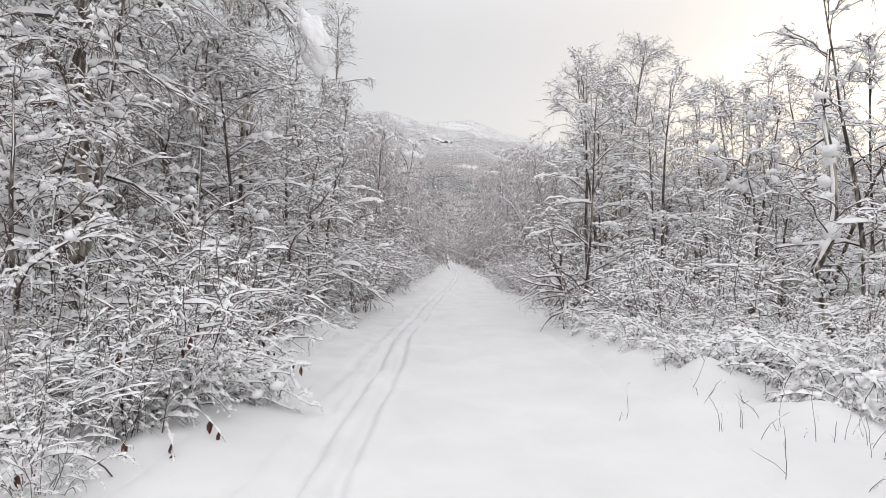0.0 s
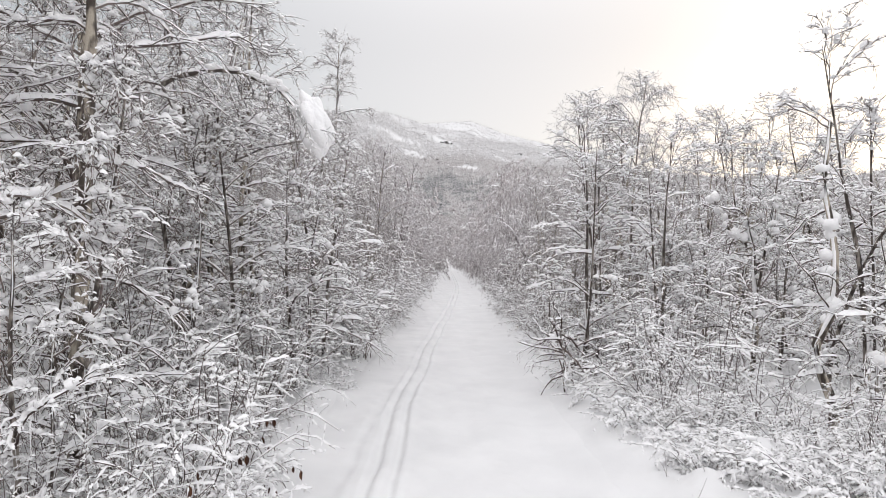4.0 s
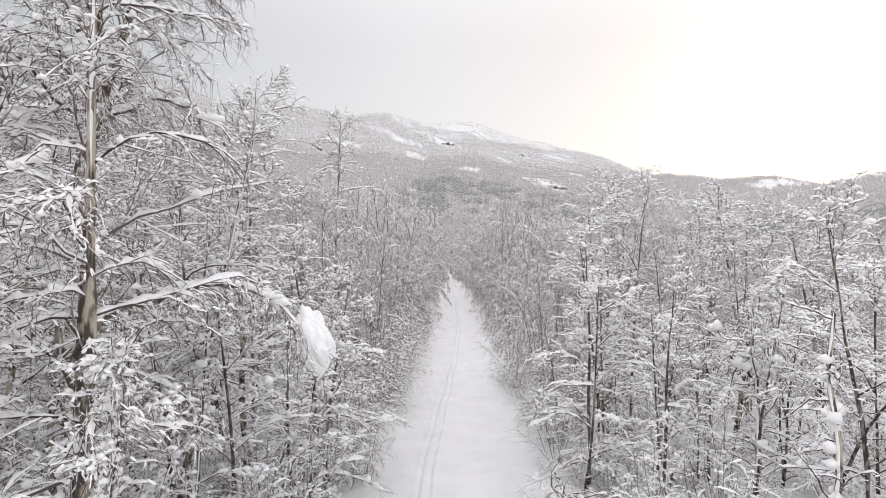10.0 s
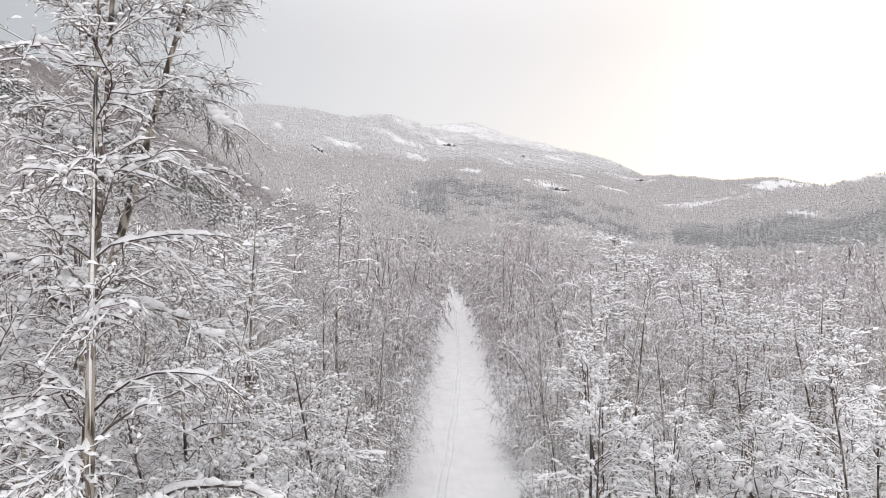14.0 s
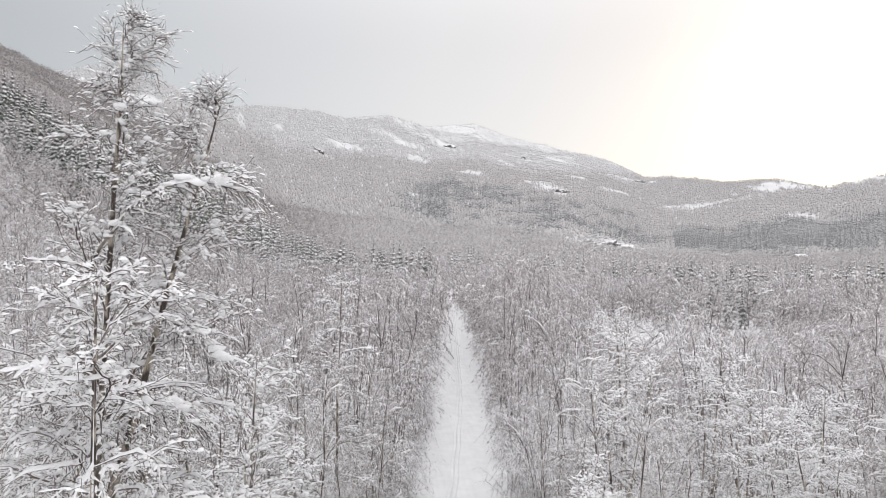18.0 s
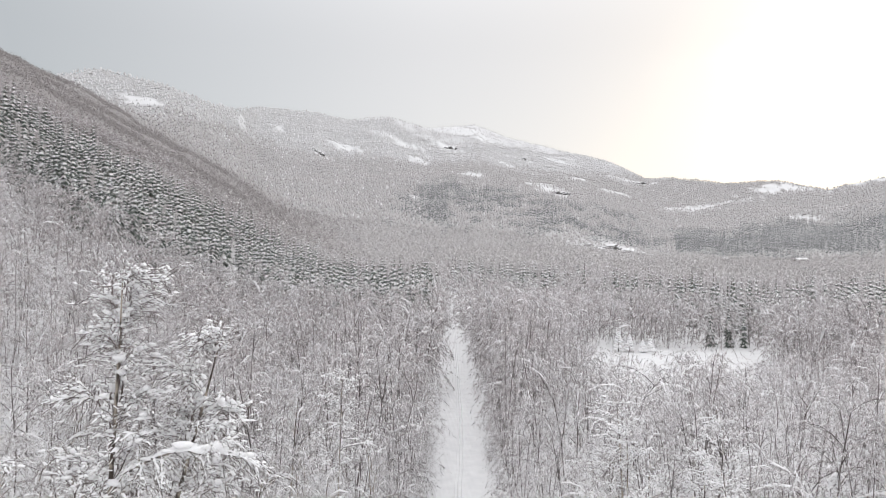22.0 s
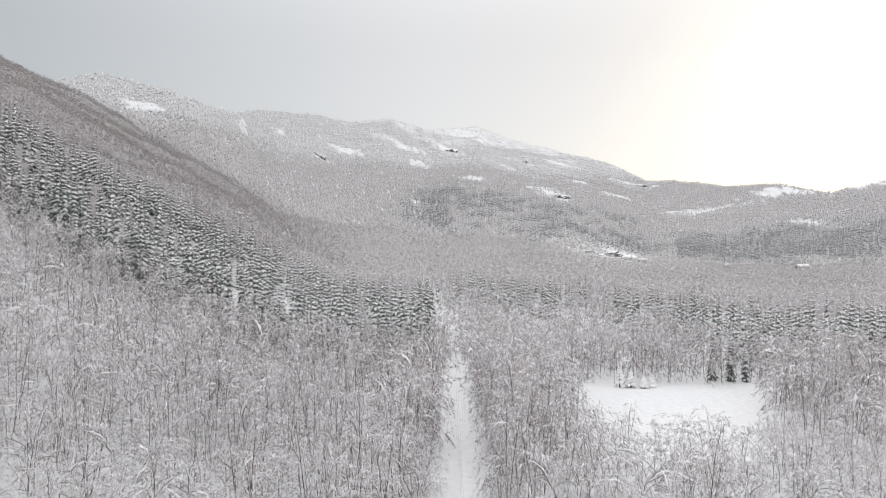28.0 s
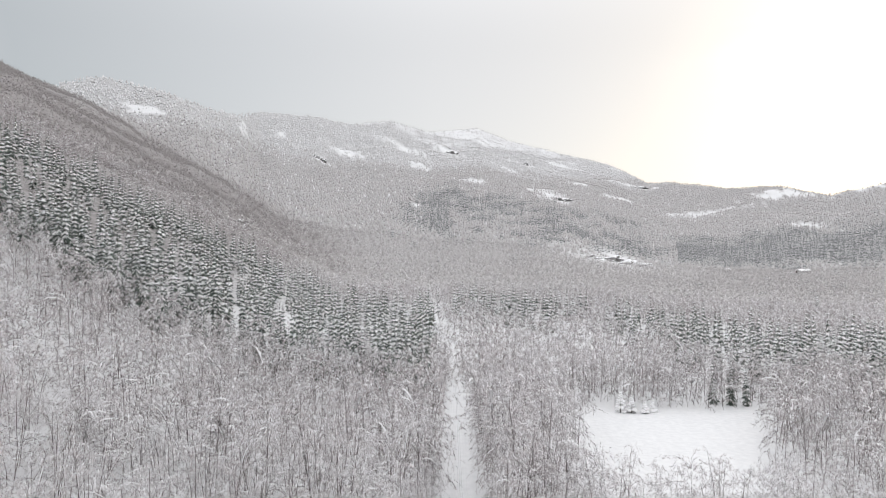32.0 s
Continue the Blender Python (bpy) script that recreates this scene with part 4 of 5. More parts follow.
def spruce_arrays(seed, high, tiers, teeth, trunk=True):
    """Drooping jagged skirts of branches, each with its load of snow: 0 trunk, 1 needles, 2 snow."""
    rng = np.random.default_rng(seed)
    tr, ne, sn = Pile(), Pile(), Pile()
    if trunk:
        tube(tr, np.array([(0, 0, -0.3), (0, 0, high * 0.5), (0, 0, high * 1.0)]), np.array([0.012 * high + 0.02, 0.008 * high, 0.01]), 4)
    fan = np.array([(0, 1 + i, 1 + (i + 1) % (2 * teeth)) for i in range(2 * teeth)])
    for q in range(tiers):
        t = (q + 0.25) / tiers
        zc = high * (0.10 + 0.89 * t) + rng.normal(0, 0.006 * high)
        R = high * 0.135 * (1 - t) ** 0.9 + 0.008 * high
        a = rng.random() * 6.28 + (np.arange(2 * teeth) + rng.normal(0, 0.18, 2 * teeth)) * np.pi / teeth
        tip = np.arange(2 * teeth) % 2 == 0
        r = R * np.where(tip, rng.uniform(0.7, 1.2, 2 * teeth), rng.uniform(0.3, 0.5, 2 * teeth))
        fall = r * rng.uniform(0.7, 1.25, 2 * teeth) + (R * 0.12) * ~tip
        edge = np.stack([np.cos(a) * r, np.sin(a) * r, zc - fall + rng.normal(0, 0.016 * high * (1 - t), 2 * teeth)], 1)
        ne.add(np.concatenate([[(0, 0, zc + 0.2 * R)], edge]), fan)
        # snow leaves the dark tips and the gaps between branches free
        k = np.where(tip, rng.uniform(0.4, 0.98, 2 * teeth), rng.uniform(0.3, 1.0, 2 * teeth))[:, None]
        hub = np.array([0, 0, zc - 0.02 * R])
        sn.add(np.concatenate([[hub + UP * 0.30 * R], hub + (edge - hub) * k + UP * (0.05 + 0.03 * R)]), fan)
    V, F, I, n = [], [], [], 0
    for j, pl in enumerate((tr, ne, sn)):
        v, f = pl.arrays()
        V.append(v)
        F.append(f + n)
        I.append(np.full(len(f), j))
        n += len(v)
    return np.concatenate(V), np.concatenate(F), np.concatenate(I)


SLIVER_MATS = (M_BOLE, M_HAZEL, M_SNOW, M_HAZEL2)
SPRUCE_MATS = (M_BARK_DARK, M_SPRUCE, M_SNOW)
rz = np.random.default_rng(5)

# from 18 to 62 m: trees of their own
BRUSH_MATS = (M_BARK, M_BRUSH, M_SNOW)
LOOK_ARCHED = "birch with its crown bowed over by heavy snow"
FINE = [split_tree("birch", LOOK_ARCHED if i == 4 else LOOK_TALL, "birches along the trail", weeper(131 + i, 9.0, 38, 8, 12, 0.016, twig=0.22, snow=0.42, plump=0.05, spread=0.24 + 0.03 * (i % 3), low=0.10, droop=0.8 + 0.25 * (i % 3), arch=0.8 * (i == 4), stems=1 + (i == 2)), BRUSH_MATS)
        for i in range(5)]
MID_ARRAYS = [weeper(41 + i, 9.0, 26, 5, 14, 0.038, twig=0.24, bole=1.0, snow=0.36, laid=0.5, plump=0.055, low=0.08, spread=0.28 + 0.03 * (i % 3), droop=0.85 + 0.25 * (i % 3), arch=(0, 0, 0.9, 0, 0.5, 0)[i], stems=(1, 2, 1, 1, 1, 3)[i]) for i in range(6)]
MIDS = [split_tree("birch", LOOK_ARCHED if i in (2, 4) else LOOK_TALL, "birches along the trail", a, SLIVER_MATS) for i, a in enumerate(MID_ARRAYS)]
for x, y in scatter(50, 18, 33, 2.5):
    if zone(x, y) == 1 and free(x, y, 1.5):
        put(FINE, int(rz.integers(5)), x, y, rz.random() * 6.28, tree_high(x, y) / 9.0 * rz.uniform(0.6, 1.05))
# birches and bushes that close in on both edges of the trail
EDGE_Y, EDGE_L, EDGE_R = (12, 18, 27, 48, 62, 100, 140, 150, 165), (-3.4, -3.2, -3.0, -2.5, -2.4, -2.2, -2.0, -0.9, -0.6), (4.3, 4.3, 4.1, 4.3, 5.0, 5.2, 5.4, 4.0, 3.2)
wood_mid, near_birch, near_spruce = [], [], []
y = 19.0
while y < 165:
    for edge, sign in ((EDGE_L, -1), (EDGE_R, 1)):
        x = float(np.interp(y, EDGE_Y, edge)) + sign * rz.uniform(-0.1, 0.9)
        h = rz.uniform(4.2, 7.6) if sign < 0 else rz.uniform(3.6, 7.0)
        if y < 44:
            put(FINE if y < 30 else MIDS, int(rz.integers(5)), x, y + rz.uniform(-0.6, 0.6), rz.random() * 6.28, h / 9.0)
        else:
            (wood_mid if y < 80 else near_birch).append((x, y, h, rz.random() * 6.28))
    y += 1.9 if y < 44 else 1.7
for x, y in scatter(51, 33, 80, 3.6):
    if zone(x, y) == 1 and free(x, y, 1.6):
        if y < 44:
            put(MIDS, int(rz.integers(6)), x, y, rz.random() * 6.28, tree_high(x, y) / 9.0 * rz.uniform(0.65, 1.12))
        else:
            wood_mid.append((x, y, tree_high(x, y) * rz.uniform(0.65, 1.12), rz.random() * 6.28))
wood_mid += [(12.1, 79.6, 13.4, 1.0), (7.4, 75.9, 12.5, 2.0), (-4.6, 63.5, 10.0, 0.3), (-4.2, 50.5, 10.5, 0.0), (8.2, 71.0, 12.0, 4.0)]
join_trees("birch_wood", "snow-laden birches closing in on the trail", wood_mid, [(*a, 9.0) for a in MID_ARRAYS], SLIVER_MATS, "woods")

# from 80 to 165 m: one wood
LOD2 = [(*weeper(61 + i, 9.0, 16, 4, 14, 0.070, twig=0.30, bole=0.9, laid=0.4, coarse=True, snow=0.3, low=0.07, plump=0.085, spread=0.29 + 0.025 * (i % 4), droop=0.8 + 0.25 * (i % 3), arch=(0, 0, 0, 0.8, 0, 0, 0.5, 0)[i], reach=1.15, stems=1 + (i % 4 == 1)), 9.0) for i in range(8)]
for x, y in scatter(52, 80, 165, 3.9):
    q = zone(x, y)
    if q == 1:
        near_birch.append((x, y, tree_high(x, y) * rz.uniform(0.65, 1.2), rz.random() * 6.28))
    elif q == 2 and rz.random() < 0.8:
        near_spruce.append((x, y, rz.uniform(8, 18), rz.random() * 6.28))
    elif q == 2 and rz.random() < 0.4:
        near_birch.append((x, y, rz.uniform(5, 9), rz.random() * 6.28))
near_birch.append((8.5, 83.0, 12.5, 0.4))
join_trees("birch_wood", "dense snow-laden birch wood on both sides of the trail", near_birch, LOD2, SLIVER_MATS, "woods")

SPRUCES = [split_tree("spruce", "dark green spruce with snow lying on its drooping branches", "spruces at the edge of the birch wood", spruce_arrays(71 + i, 12.0, 12 + 2 * (i % 3), 7 + i % 2), SPRUCE_MATS) for i in range(6)]
near_spruce += [(57.5, 139.0, 10.5, 0.0), (61.0, 138.0, 10.2, 1.0), (64.0, 137.5, 9.6, 2.0)]
near_spruce.sort(key=lambda s: s[1])
for j, (x, y, h, a) in enumerate(near_spruce[:240]):
    put(SPRUCES, int(rz.integers(6)), x, y, a, h / 12.0)

# ---------------------------------------------------------------- woods of the valley and the slopes
LOD3 = [(*weeper(81 + i, 9.0, 6, 3, 9, 0.20, twig=0.5, bole=0.7, laid=0.2, coarse=True, snow=0.45, plump=0.14, spread=0.31, low=0.08, reach=1.5, arch=0.7 * (i == 2)), 9.0) for i in range(6)]
SPR3 = [(*spruce_arrays(91 + i, 12.0, 8 + i % 3, 5), 12.0) for i in range(6)]
b3, s3 = [], [s for s in near_spruce[240:]]
for x, y in scatter(53, 165, 360, 4.5):
    q = zone(x, y)
    if q == 1 and rz.random() < 0.92:
        b3.append((x, y, rz.uniform(6.5, 11.0), rz.random() * 6.28))
    elif q == 2 and rz.random() < 0.6:
        s3.append((x, y, rz.uniform(8, 16), rz.random() * 6.28))
    elif q == 2 and rz.random() < 0.5:
        b3.append((x, y, rz.uniform(5, 9), rz.random() * 6.28))
join_trees("birch_wood", "snowy birch wood of the valley floor", b3, LOD3, SLIVER_MATS, "woods")
join_trees("spruce_wood", "spruce wood dusted with snow", s3, SPR3, SPRUCE_MATS, "woods")

# far woods have paled base colours: painted haze besides the rime
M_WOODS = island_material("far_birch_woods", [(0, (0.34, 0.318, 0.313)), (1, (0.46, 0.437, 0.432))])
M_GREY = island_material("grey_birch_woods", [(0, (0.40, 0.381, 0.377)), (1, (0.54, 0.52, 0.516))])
M_RIMED_HAZY = island_material("hazy_rimed_birch_woods", [(0, (0.54, 0.53, 0.531)), (1, (0.72, 0.711, 0.713))])
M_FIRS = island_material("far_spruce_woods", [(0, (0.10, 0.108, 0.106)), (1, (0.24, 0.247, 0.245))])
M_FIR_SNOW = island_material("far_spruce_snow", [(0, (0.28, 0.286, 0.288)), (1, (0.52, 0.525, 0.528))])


def spike(seed, k, bulge):
    """A small far tree: a jagged cone of k sides, widest at bulge of its height."""
    rng = np.random.default_rng(seed)
    a = np.arange(k) * 2 * np.pi / k
    r = rng.uniform(0.75, 1.25, k)
    ring = np.stack([np.cos(a) * r, np.sin(a) * r, bulge + rng.uniform(-0.08, 0.08, k)], 1)
    v = np.concatenate([[(0, 0, 0)], ring * (0.34, 0.34, 1), [(0, 0, 1)]])
    f = []
    for i in range(k):
        j = (i + 1) % k
        f += [(1 + i, 1 + j, k + 1)]
    return v, np.array(f), np.zeros(len(f), int), 1.0


FIR = [(*spruce_arrays(111 + i, 12.0, 3, 4, False), 12.0) for i in range(6)]
PUFF = [spike(121 + i, 4, 0.14) for i in range(5)]


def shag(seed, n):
    """A far birch: a loose dome of twig tufts; 0 coloured as if shaded, mostly low down, 1 snowy."""
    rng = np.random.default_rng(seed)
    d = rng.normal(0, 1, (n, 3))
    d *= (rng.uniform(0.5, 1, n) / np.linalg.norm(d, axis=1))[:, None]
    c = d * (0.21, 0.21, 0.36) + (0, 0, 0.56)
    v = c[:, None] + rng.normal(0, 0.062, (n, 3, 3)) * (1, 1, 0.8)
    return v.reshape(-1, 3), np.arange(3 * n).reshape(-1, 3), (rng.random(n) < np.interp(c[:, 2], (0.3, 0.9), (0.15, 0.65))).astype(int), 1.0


SHAG = [shag(141 + i, 19) for i in range(7)]
# the darker colour paints shade into the tufts; rime pales the rest
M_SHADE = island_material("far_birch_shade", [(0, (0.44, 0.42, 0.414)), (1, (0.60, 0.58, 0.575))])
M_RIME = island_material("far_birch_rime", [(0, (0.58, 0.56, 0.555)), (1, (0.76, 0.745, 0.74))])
b4, s4 = [], []
spots = scatter(54, 360, 720, 3.7)
bare = open_snow(*np.array(spots).T)
for (x, y), gone in zip(spots, bare):
    if rz.random() < gone * 0.95:
        continue
    q = zone(x, y)
    if q == 1:
        b4.append((x, y, rz.uniform(4.5, 8), rz.random() * 6.28))
    elif q == 2:
        s4.append((x, y, rz.uniform(8, 14), rz.random() * 6.28))
brown = rz.random(len(b4)) < np.clip((hillside(*np.array(b4)[:, :2].T) - 8) / 70, 0, 1)
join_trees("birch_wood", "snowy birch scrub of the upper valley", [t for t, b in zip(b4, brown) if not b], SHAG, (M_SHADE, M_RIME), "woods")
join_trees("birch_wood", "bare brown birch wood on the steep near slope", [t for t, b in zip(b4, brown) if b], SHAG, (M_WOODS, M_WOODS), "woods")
low_wood, mid_wood, high_wood = [], [], []
spots = np.array(scatter(55, 720, 2350, 5.6, 1.02))
spots = spots[spots[:, 1] < np.interp(spots[:, 0] / spots[:, 1], BEAR, SKY_D) * 1.02]
for (x, y), gone, white in zip(spots.tolist(), open_snow(*spots.T), rime_haze(*spots.T)):
    if rz.random() < gone * 0.85:
        continue
    if zone(x, y) == 2:
        s4.append((x, y, rz.uniform(8, 14), rz.random() * 6.28))
        s4.append((x + rz.uniform(-4, 4), y + rz.uniform(-4, 4), rz.uniform(6, 12), rz.random() * 6.28))
    else:
        (low_wood, mid_wood, high_wood)[int(np.clip(white * 2.2 + rz.normal(0.25, 0.35), 0, 2.9))].append((x, y, rz.uniform(2.6, 5.5), rz.random() * 6.28))
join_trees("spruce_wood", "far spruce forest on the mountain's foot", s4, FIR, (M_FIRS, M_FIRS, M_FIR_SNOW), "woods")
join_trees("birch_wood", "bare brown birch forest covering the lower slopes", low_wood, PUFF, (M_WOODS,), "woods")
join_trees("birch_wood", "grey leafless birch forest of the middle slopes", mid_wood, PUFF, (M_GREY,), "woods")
join_trees("birch_wood", "birch forest pale with rime and painted haze on the high slopes", high_wood, PUFF, (M_RIMED_HAZY,), "woods")

# ---------------------------------------------------------------- single things: snag, sapling, stumps, stems, leaves


def crooked(name, label, category, lines, seed, sides, lumps, branches, group=""):
    """A bare crooked tree from its main stems, with side branches and lumps of snow."""
    rng = np.random.default_rng(seed)
    root = thing(name, label, category, group)
    origin = np.array(lines[0][0][0])
    root.location = origin
    white, twig = Pile(), Pile()
    for pts, r in lines:
        p = np.array(pts, float) - origin
        k = np.linspace(0, len(p) - 1, 12)
        p = np.stack([np.interp(k, np.arange(len(p)), p[:, i]) for i in range(3)], 1)
        p[1:] += rng.normal(0, 0.025, (11, 3))
        pl = Pile()
        rr = np.linspace(r, r * 0.35, 12) * rng.uniform(0.85, 1.15, 12)
        tube(pl, p, rr, sides)
        v, f = pl.arrays()
        part("stem", mesh_from("stem", v, f, [M_BARK], smooth=True), root)
        tube(white, p[2:] + np.array([-0.5, -0.5, 0.1]) * rr[2:, None], rr[2:] * rng.uniform(0.2, 0.9, 10), 5)
        for i in range(lumps):
            c, _ = along(p, rng.uniform(0.2, 0.999))
            z = 0.05 + 0.12 * rng.random() ** 2
            blob(white, c + (rng.normal(0, 0.06), rng.normal(0, 0.06), z * 0.4), (z * rng.uniform(0.7, 1.2), z * rng.uniform(0.7, 1.2), z * rng.uniform(0.9, 1.6)), rng)
        fine = []
        for i in range(branches):
            o, ax = along(p, rng.uniform(0.2, 0.98))
            w = rng.normal(0, 1, 3) * (1, 1, 0.5) + (0, 0, 0.45)
            q = grow(o, w, rng.uniform(0.4, 1.5), 7, 0.7, rng, 0.25)
            tube(twig, q, np.linspace(0.018, 0.005, 7), 4)
            cap(white, q, np.full(7, 0.01), 0.03, rng)
            fine.append(spray(q, 9, 0.3, 0.8, rng))
        a, m, e = (np.concatenate([q[i] for q in fine]) for i in range(3))
        ribbons(twig, a, m, e, rng.uniform(0.005, 0.010, len(a)), rng)
        ridges(white, a, m, e, rng.uniform(0.005, 0.016, len(a)))
    for nm, pl, mt in (("crown", twig, M_TWIG), ("snow_load", white, M_SNOW)):
        v, f = pl.arrays()
        part(nm, mesh_from(nm, v, f, [mt]), root)
    return root


G = lambda x, y: float(height(x, y)) - 0.05
crooked("snag", "broken leaning birch snag plastered with wet snow", "tree",
        [([(6.5, 10.6, G(6.5, 10.6)), (6.3, 10.7, 1.2), (6.75, 10.8, 2.6), (6.55, 10.9, 3.9), (6.7, 10.9, 5.1)], 0.085),
         ([(6.55, 10.6, 0.05), (7.1, 10.4, 0.9), (7.5, 10.2, 1.9), (7.4, 10.1, 3.0)], 0.075)], 3, 8, 16, 12)
crooked("snag", "crooked bare birch with thick pillows of snow", "tree",
        [([(7.9, 16.2, G(7.9, 16.2)), (8.0, 16.2, 1.8), (7.8, 16.2, 3.6), (7.9, 16.2, 5.2)], 0.08),
         ([(7.95, 16.2, 2.4), (8.4, 16.1, 3.4), (8.6, 16.0, 4.6)], 0.045), ([(7.9, 16.2, 3.0), (7.3, 16.2, 3.5), (6.9, 16.2, 4.4)], 0.04)], 4, 8, 16, 10)
crooked("snag", "low forked birch stump with snow in its forks", "tree",
        [([(6.1, 18.3, G(6.1, 18.3)), (6.2, 18.3, 1.6), (6.0, 18.3, 3.0), (5.8, 18.3, 3.6)], 0.07), ([(6.1, 18.3, 1.8), (6.5, 18.3, 2.6), (6.6, 18.3, 3.4)], 0.05)], 5, 8, 14, 9)
crooked("sapling", "slim young birch standing alone at the trail's edge", "tree", [([(2.4, 12.7, G(2.4, 12.7)), (2.42, 12.7, 0.7), (2.38, 12.7, 1.5)], 0.014)], 6, 5, 1, 22)
crooked("sapling", "slim young birch standing alone at the trail's edge", "tree", [([(2.75, 13.6, G(2.75, 13.6)), (2.8, 13.6, 0.5), (2.9, 13.6, 1.1)], 0.010)], 7, 5, 1, 14)


def snow_post(x, y, high, seed, girth=0.16, name="stump", label="tree stump wrapped in a tall cap of snow"):
    """A stump or a young tree wrapped in snow."""
    root = thing(name, label, name.split("_")[-1])
    root.location = (x, y, G(x, y))
    pl = Pile()
    tube(pl, np.array([(0, 0, -0.1), (0.03, 0, high * 0.4), (0, 0.02, high * 0.85)]), np.array([0.10, 0.08, 0.06]), 8)
    v, f = pl.arrays()
    part("wood", mesh_from("wood", v, f, [M_BARK_DARK], smooth=True), root)
    if girth < 0.3:
        v, f = clump_arrays((0, 0, high * 0.6), (girth, girth, high * 0.45), seed).arrays()
    else:
        pl, rng = Pile(), np.random.default_rng(int(seed))
        for i in range(56):
            t = rng.random() ** 0.8
            a, r = rng.random() * 6.28, girth * (1.02 - t) * rng.uniform(0.4, 1.0)
            z = rng.uniform(0.28, 0.5) * (1.2 - 0.7 * t)
            blob(pl, np.array((math.cos(a) * r, math.sin(a) * r, high * (0.08 + 0.9 * t) - 0.35 * r)), (z * 1.2, z * 1.2, z), rng)
        v, f = pl.arrays()
    part("snow_cap", mesh_from("snow_cap", v, f, [M_SNOW], smooth=True), root)


snow_post(6.3, 17.6, 1.5, 5.0)
for x, y, h, sd in ((35.2, 131.0, 4.4, 7), (37.4, 130.6, 3.6, 8), (40.0, 130.2, 2.4, 9), (42.0, 131.5, 2.8, 10)):
    snow_post(x, y, h, sd, 0.30 * h, "young_spruce", "young spruce almost buried under lumps of snow")

# dry stems poking out of the snow
rs = np.random.default_rng(88)
for i in range(48):
    left = i % 4 == 0
    x, y = (-rs.uniform(2.0, 2.6), rs.uniform(4.0, 13)) if left else ((rs.uniform(1.6, 3.6), rs.uniform(3.7, 6.2)) if i % 4 < 3 else (rs.uniform(2.3, 6.2), rs.uniform(5.0, 9.5)))
    root = thing("dry_stem", "thin dry plant stem sticking out of the snow", "plant", "dry stems beside the trail")
    root.location = (x, y, G(x, y))
    pl, wh = Pile(), Pile()
    fine = []
    for q in range(rs.integers(1, 3)):
        p = grow((rs.normal(0, 0.04), rs.normal(0, 0.04), -0.05), (rs.normal(0, 0.14), rs.normal(0, 0.14), 1), rs.uniform(0.15, 0.55), 6, rs.uniform(0, 1.2), rs, 0.16)
        tube(pl, p, np.linspace(0.0028, 0.0016, 6), 4)
        fine.append(spray(p, 3, 0.06, 0.3, rs))
        cap(wh, p[2:], np.full(4, 0.003), 0.012, rs)
    a, m, e = (np.concatenate([q[k] for q in fine]) for k in range(3))
    ribbons(pl, a, m, e, np.full(len(a), 0.003), rs)
    for nm, z, mt in (("stalk", pl, M_TWIG), ("snow_load", wh, M_SNOW)):
        v, f = z.arrays()
        part(nm, mesh_from(nm, v, f, [mt]), root)

# low brush matted under snow
for i in range(76):
    y = 5.5 + 11.5 * rs.random() ** 1.4
    x = rs.uniform(2.7, 4.8) + max(0, 9 - y) * 0.3 if i % 4 else -rs.uniform(2.2, 3.2)
    put(SHRUB, 3, x, y, rs.random() * 6.28, rs.uniform(0.4, 0.95))

for k, x, y, s in ((0, -2.9, 4.4, 0.45), (1, -3.4, 4.8, 0.55), (0, -2.6, 5.2, 0.5), (1, -2.35, 6.0, 0.5), (0, -3.0, 5.8, 0.6), (2, -3.7, 5.6, 0.5), (0, -4.0, 5.0, 0.55), (1, -2.5, 3.9, 0.4), (0, -3.3, 4.1, 0.4),
                   (1, 4.6, 6.9, 0.5), (0, 5.4, 7.9, 0.6), (1, 4.9, 8.6, 0.6), (0, 3.9, 9.3, 0.5), (1, 5.9, 8.9, 0.7), (0, 6.6, 9.4, 0.7)):
    put(SHRUB, k, x, y, x * 5 + y * 9, s)

for x, y, s in ((3.9, 5.7, 0.45), (4.5, 6.3, 0.6), (5.2, 6.8, 0.6), (4.3, 5.2, 0.4), (5.0, 7.6, 0.7), (3.5, 6.7, 0.45), (5.8, 7.4, 0.8), (4.0, 7.7, 0.6), (3.1, 8.2, 0.55), (2.7, 9.4, 0.5)):
    put(SHRUB, 3, x, y, x * 7 + y * 3, s)

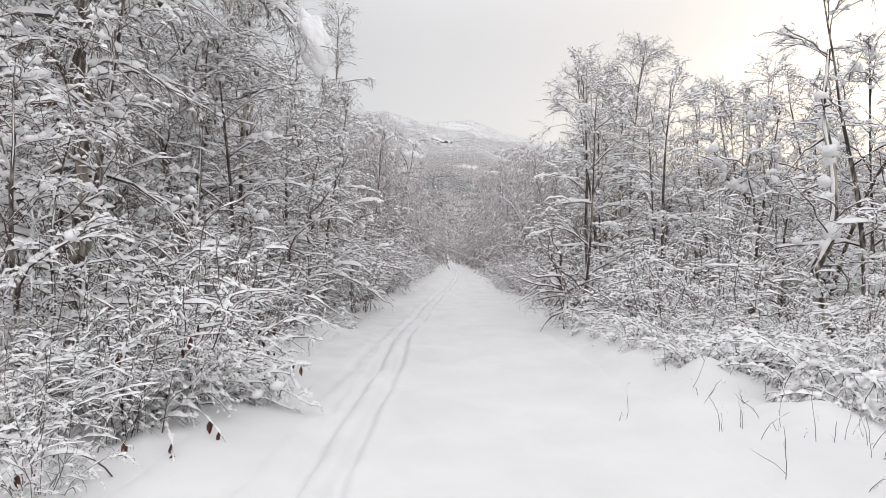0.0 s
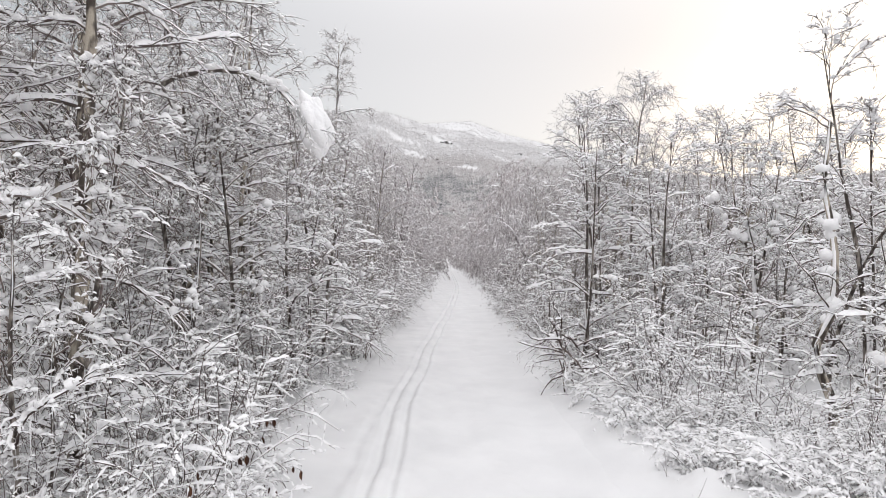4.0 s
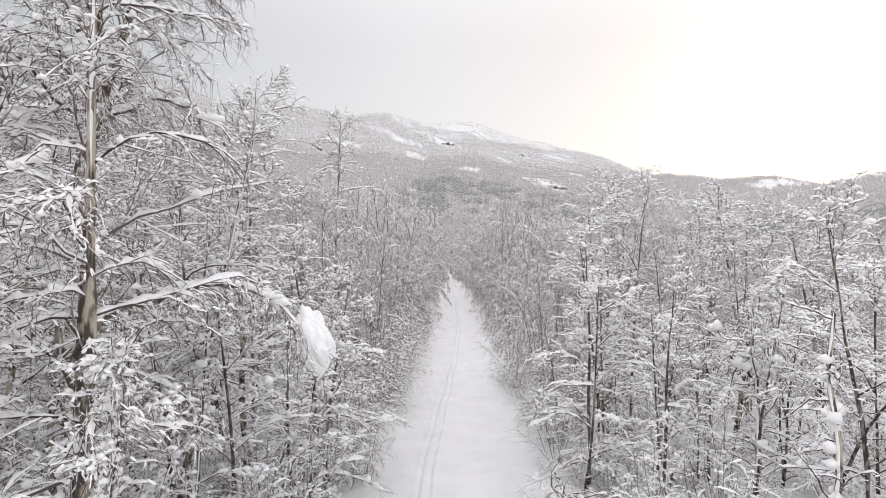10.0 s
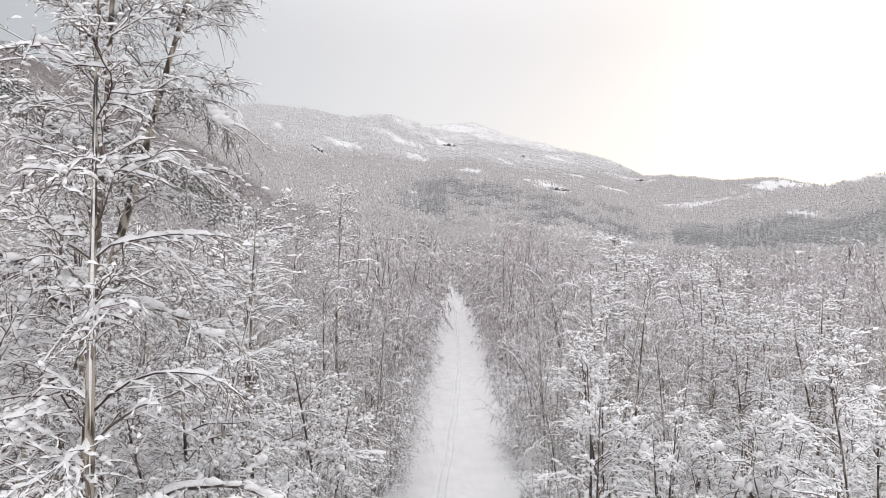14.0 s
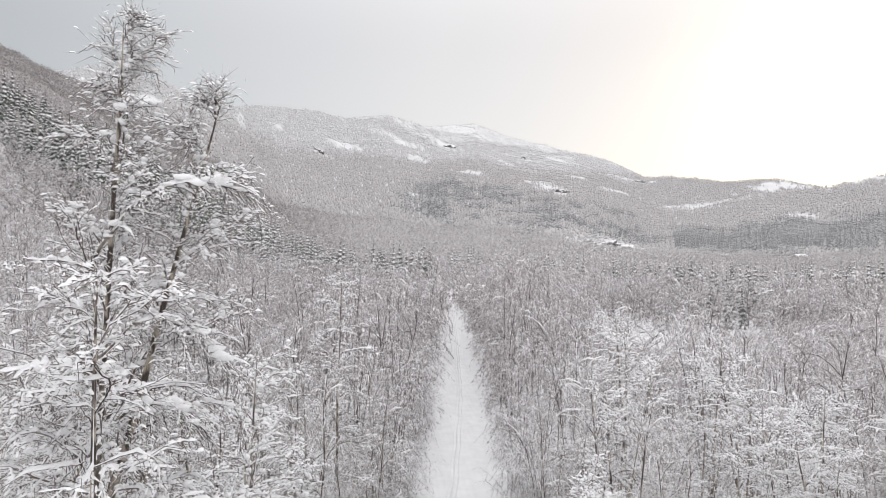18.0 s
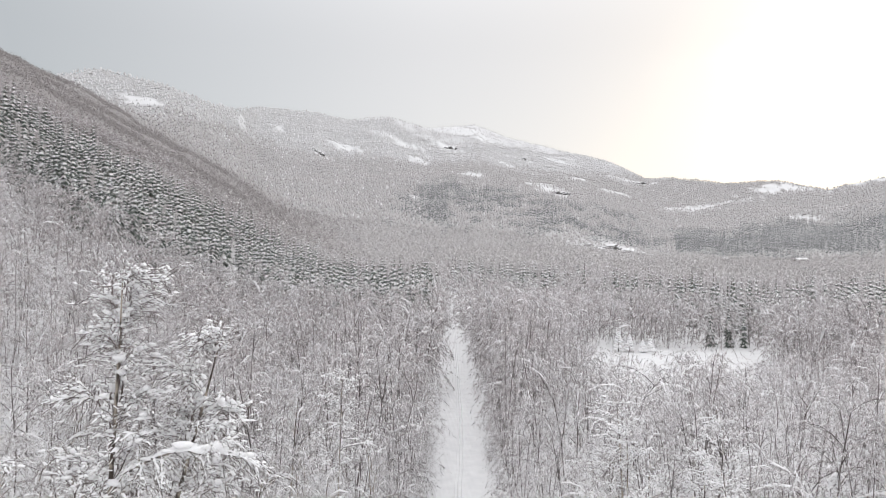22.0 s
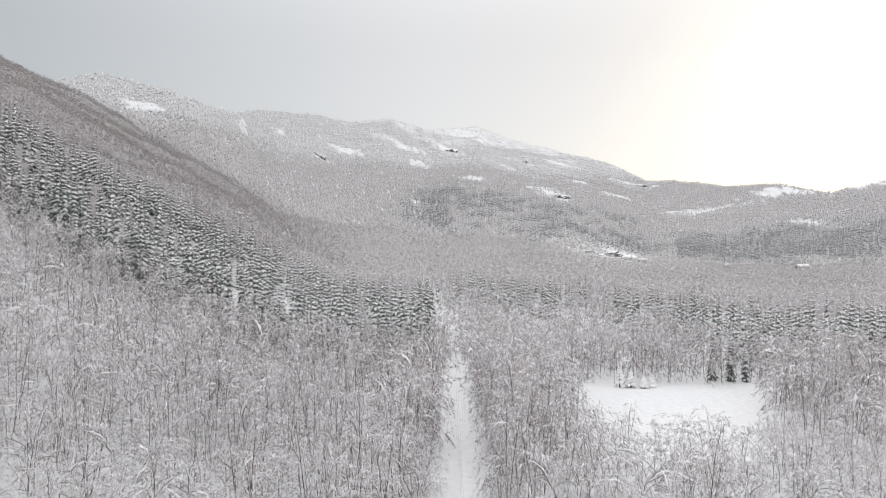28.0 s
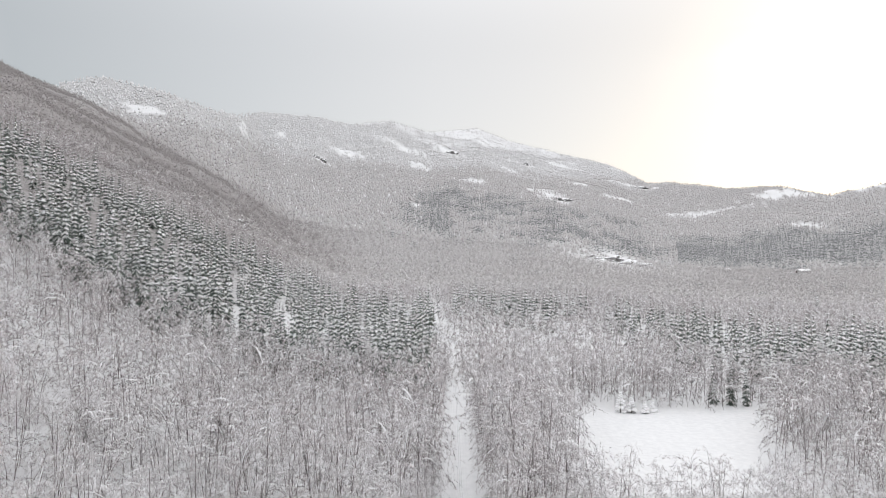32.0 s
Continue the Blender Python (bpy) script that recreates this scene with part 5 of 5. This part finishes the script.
# withered leaves that still hang on the bushes
leaf_v = np.array([(0, 0, 0), (0.022, 0.006, -0.03), (0.018, 0.012, -0.065), (0, 0.004, -0.10), (-0.02, 0.010, -0.06), (-0.02, 0.004, -0.03), (0, -0.008, -0.04)])
leaf_f = np.array([(0, 1, 6), (1, 2, 6), (2, 3, 6), (3, 4, 6), (4, 5, 6), (5, 0, 6)])
leaf_me = mesh_from("leaf", leaf_v, leaf_f, [M_LEAF])
for i in range(15):
    y = rs.uniform(4.2, 9.0)
    x = -rs.uniform(2.15, 2.9)
    root = thing("leafy_twig", "bent twig with a few withered brown leaves", "plant", "leafy twigs beside the trail")
    root.location = (x, y, G(x, y))
    p = grow((0, 0, -0.05), (rs.uniform(-0.2, 0.5), rs.normal(0, 0.25), 1), rs.uniform(0.6, 1.1), 9, 2.0, rs, 0.06)
    pl, wh = Pile(), Pile()
    tube(pl, p, np.linspace(0.006, 0.003, 9), 4)
    cap(wh, p[3:], np.full(6, 0.004), 0.022, rs)
    for nm, z, mt in (("twig", pl, M_TWIG), ("snow_load", wh, M_SNOW)):
        v, f = z.arrays()
        part(nm, mesh_from(nm, v, f, [mt]), root)
    for q in range(int(rs.integers(1, 4))):
        lf = part("leaf", leaf_me, root, "withered brown leaf")
        c, _ = along(p, 0.999 - 0.12 * q)
        lf.matrix_basis = Matrix.Translation(c) @ Matrix.Rotation(rs.random() * 6.28, 4, "Z") @ Matrix.Rotation(rs.normal(0, 0.25), 4, "X") @ Matrix.Scale(rs.uniform(0.8, 1.3), 4)

put(SHRUB, 1, -1.35, 65.7, 0.5, 0.8)


def cabin(x, y, wide, deep, wall, turn, label):
    root = thing("cabin", label, "building")
    root.matrix_basis = Matrix.Translation((x, y, G(x, y) - 0.5)) @ Matrix.Rotation(turn, 4, "Z")
    w, d, h, ridge = wide / 2, deep / 2, wall + 0.5, wall + 0.5 + deep * 0.28

    def add(nm, verts, faces, mt, lab=""):
        bm = bmesh.new()
        vs = [bm.verts.new(q) for q in verts]
        for g in faces:
            bm.faces.new([vs[k] for k in g])
        bmesh.ops.recalc_face_normals(bm, faces=bm.faces)
        me = bpy.data.meshes.new(nm)
        bm.to_mesh(me)
        bm.free()
        me.materials.append(mt)
        return part(nm, me, root, lab)

    add("wall", [(-w, -d, 0), (w, -d, 0), (w, d, 0), (-w, d, 0), (-w, -d, h), (w, -d, h), (w, d, h), (-w, d, h), (-w, 0, ridge), (w, 0, ridge)],
        [(0, 1, 5, 4), (2, 3, 7, 6), (1, 2, 6, 9, 5), (3, 0, 4, 8, 7)], M_WALL)
    for s in (-1, 1):
        e = 0.5
        lo, hi = (d + e) * s, ridge + 0.05
        ez = h - e * 0.56
        add("roof", [(-w - e, lo, ez), (w + e, lo, ez), (w + e, 0, hi), (-w - e, 0, hi), (-w - e, lo, ez + 0.45), (w + e, lo, ez + 0.45), (w + e, 0, hi + 0.45), (-w - e, 0, hi + 0.45)],
            [(0, 1, 2, 3), (4, 5, 6, 7), (0, 1, 5, 4), (1, 2, 6, 5), (2, 3, 7, 6), (3, 0, 4, 7)], M_SNOW, "roof under a thick layer of snow")
    for k in (-0.5, 0.15, 0.55):
        c = k * wide * 0.8
        add("window", [(c - 0.6, -d - 0.03, 1.5), (c + 0.6, -d - 0.03, 1.5), (c + 0.6, -d - 0.03, 2.7), (c - 0.6, -d - 0.03, 2.7), (c - 0.6, -d + 0.1, 1.5), (c + 0.6, -d + 0.1, 1.5), (c + 0.6, -d + 0.1, 2.7), (c - 0.6, -d + 0.1, 2.7)],
            [(0, 1, 2, 3), (0, 1, 5, 4), (1, 2, 6, 5), (2, 3, 7, 6), (3, 0, 4, 7)], M_BARK_DARK, "small dark window")


cabin(394, 708, 13, 7, 2.6, 0.1, "long dark wooden cabin under a thick snow roof")
cabin(313, 714, 6, 5, 2.4, -0.3, "small dark hut with snow on its roof")


def crag(x, y, size, seed):
    """A bare rock face that breaks out of the snow."""
    bm = bmesh.new()
    bmesh.ops.create_icosphere(bm, subdivisions=4, radius=1)
    for v in bm.verts:
        k = 1 + 0.45 * noise.fractal(v.co * 1.6 + Vector((seed, seed * 2, 0)), 0.9, 2.0, 5)
        v.co = Vector((v.co.x * size[0] * k, v.co.y * size[1] * k, v.co.z * size[2] * k))
    me = bpy.data.meshes.new("crag")
    bm.to_mesh(me)
    bm.free()
    me.materials.append(M_CRAG)
    ob = tagged(new("crag", me), "grey rock outcrop with snow on its ledges", "rock", "crags on the slopes")
    ob.location = (x, y, float(height(x, y)) - size[2] * 0.35)


def crag_material():
    m, nt, bs, N, L = mat_nodes("rock_with_snow_on_ledges")
    n1, r1 = noise_ramp(nt, 0.35, [(0.3, (0.07, 0.068, 0.066)), (0.7, (0.26, 0.25, 0.245))], 6)
    g, sep, mr, mx = N("ShaderNodeNewGeometry"), N("ShaderNodeSeparateXYZ"), N("ShaderNodeMapRange"), N("ShaderNodeMixRGB")
    L(g.outputs["Normal"], sep.inputs["Vector"])
    mr.inputs["From Min"].default_value, mr.inputs["From Max"].default_value = 0.25, 0.5
    L(sep.outputs["Z"], mr.inputs["Value"])
    L(mr.outputs["Result"], mx.inputs["Fac"])
    L(r1.outputs["Color"], mx.inputs["Color1"])
    mx.inputs["Color2"].default_value = (0.86, 0.86, 0.865, 1)
    L(mx.outputs["Color"], bs.inputs["Base Color"])
    bs.inputs["Roughness"].default_value = 0.9
    return m


M_CRAG = crag_material()
for x, y, sx, sz, sd in ((-249, 1232, 9, 7, 1), (-262, 1238, 7, 6, 2), (8, 1660, 16, 9, 3), (214, 1215, 14, 9, 4), (226, 1222, 10, 7, 5), (490, 1640, 24, 7, 6), (178, 700, 15, 7, 7), (196, 694, 13, 7, 8),
                         (215, 704, 12, 6, 9), (160, 707, 10, 5, 10), (202, 1690, 12, 9, 11), (-155, 470, 5, 4, 14)):
    crag(x, y, (sx, sx * 0.7, sz), sd)
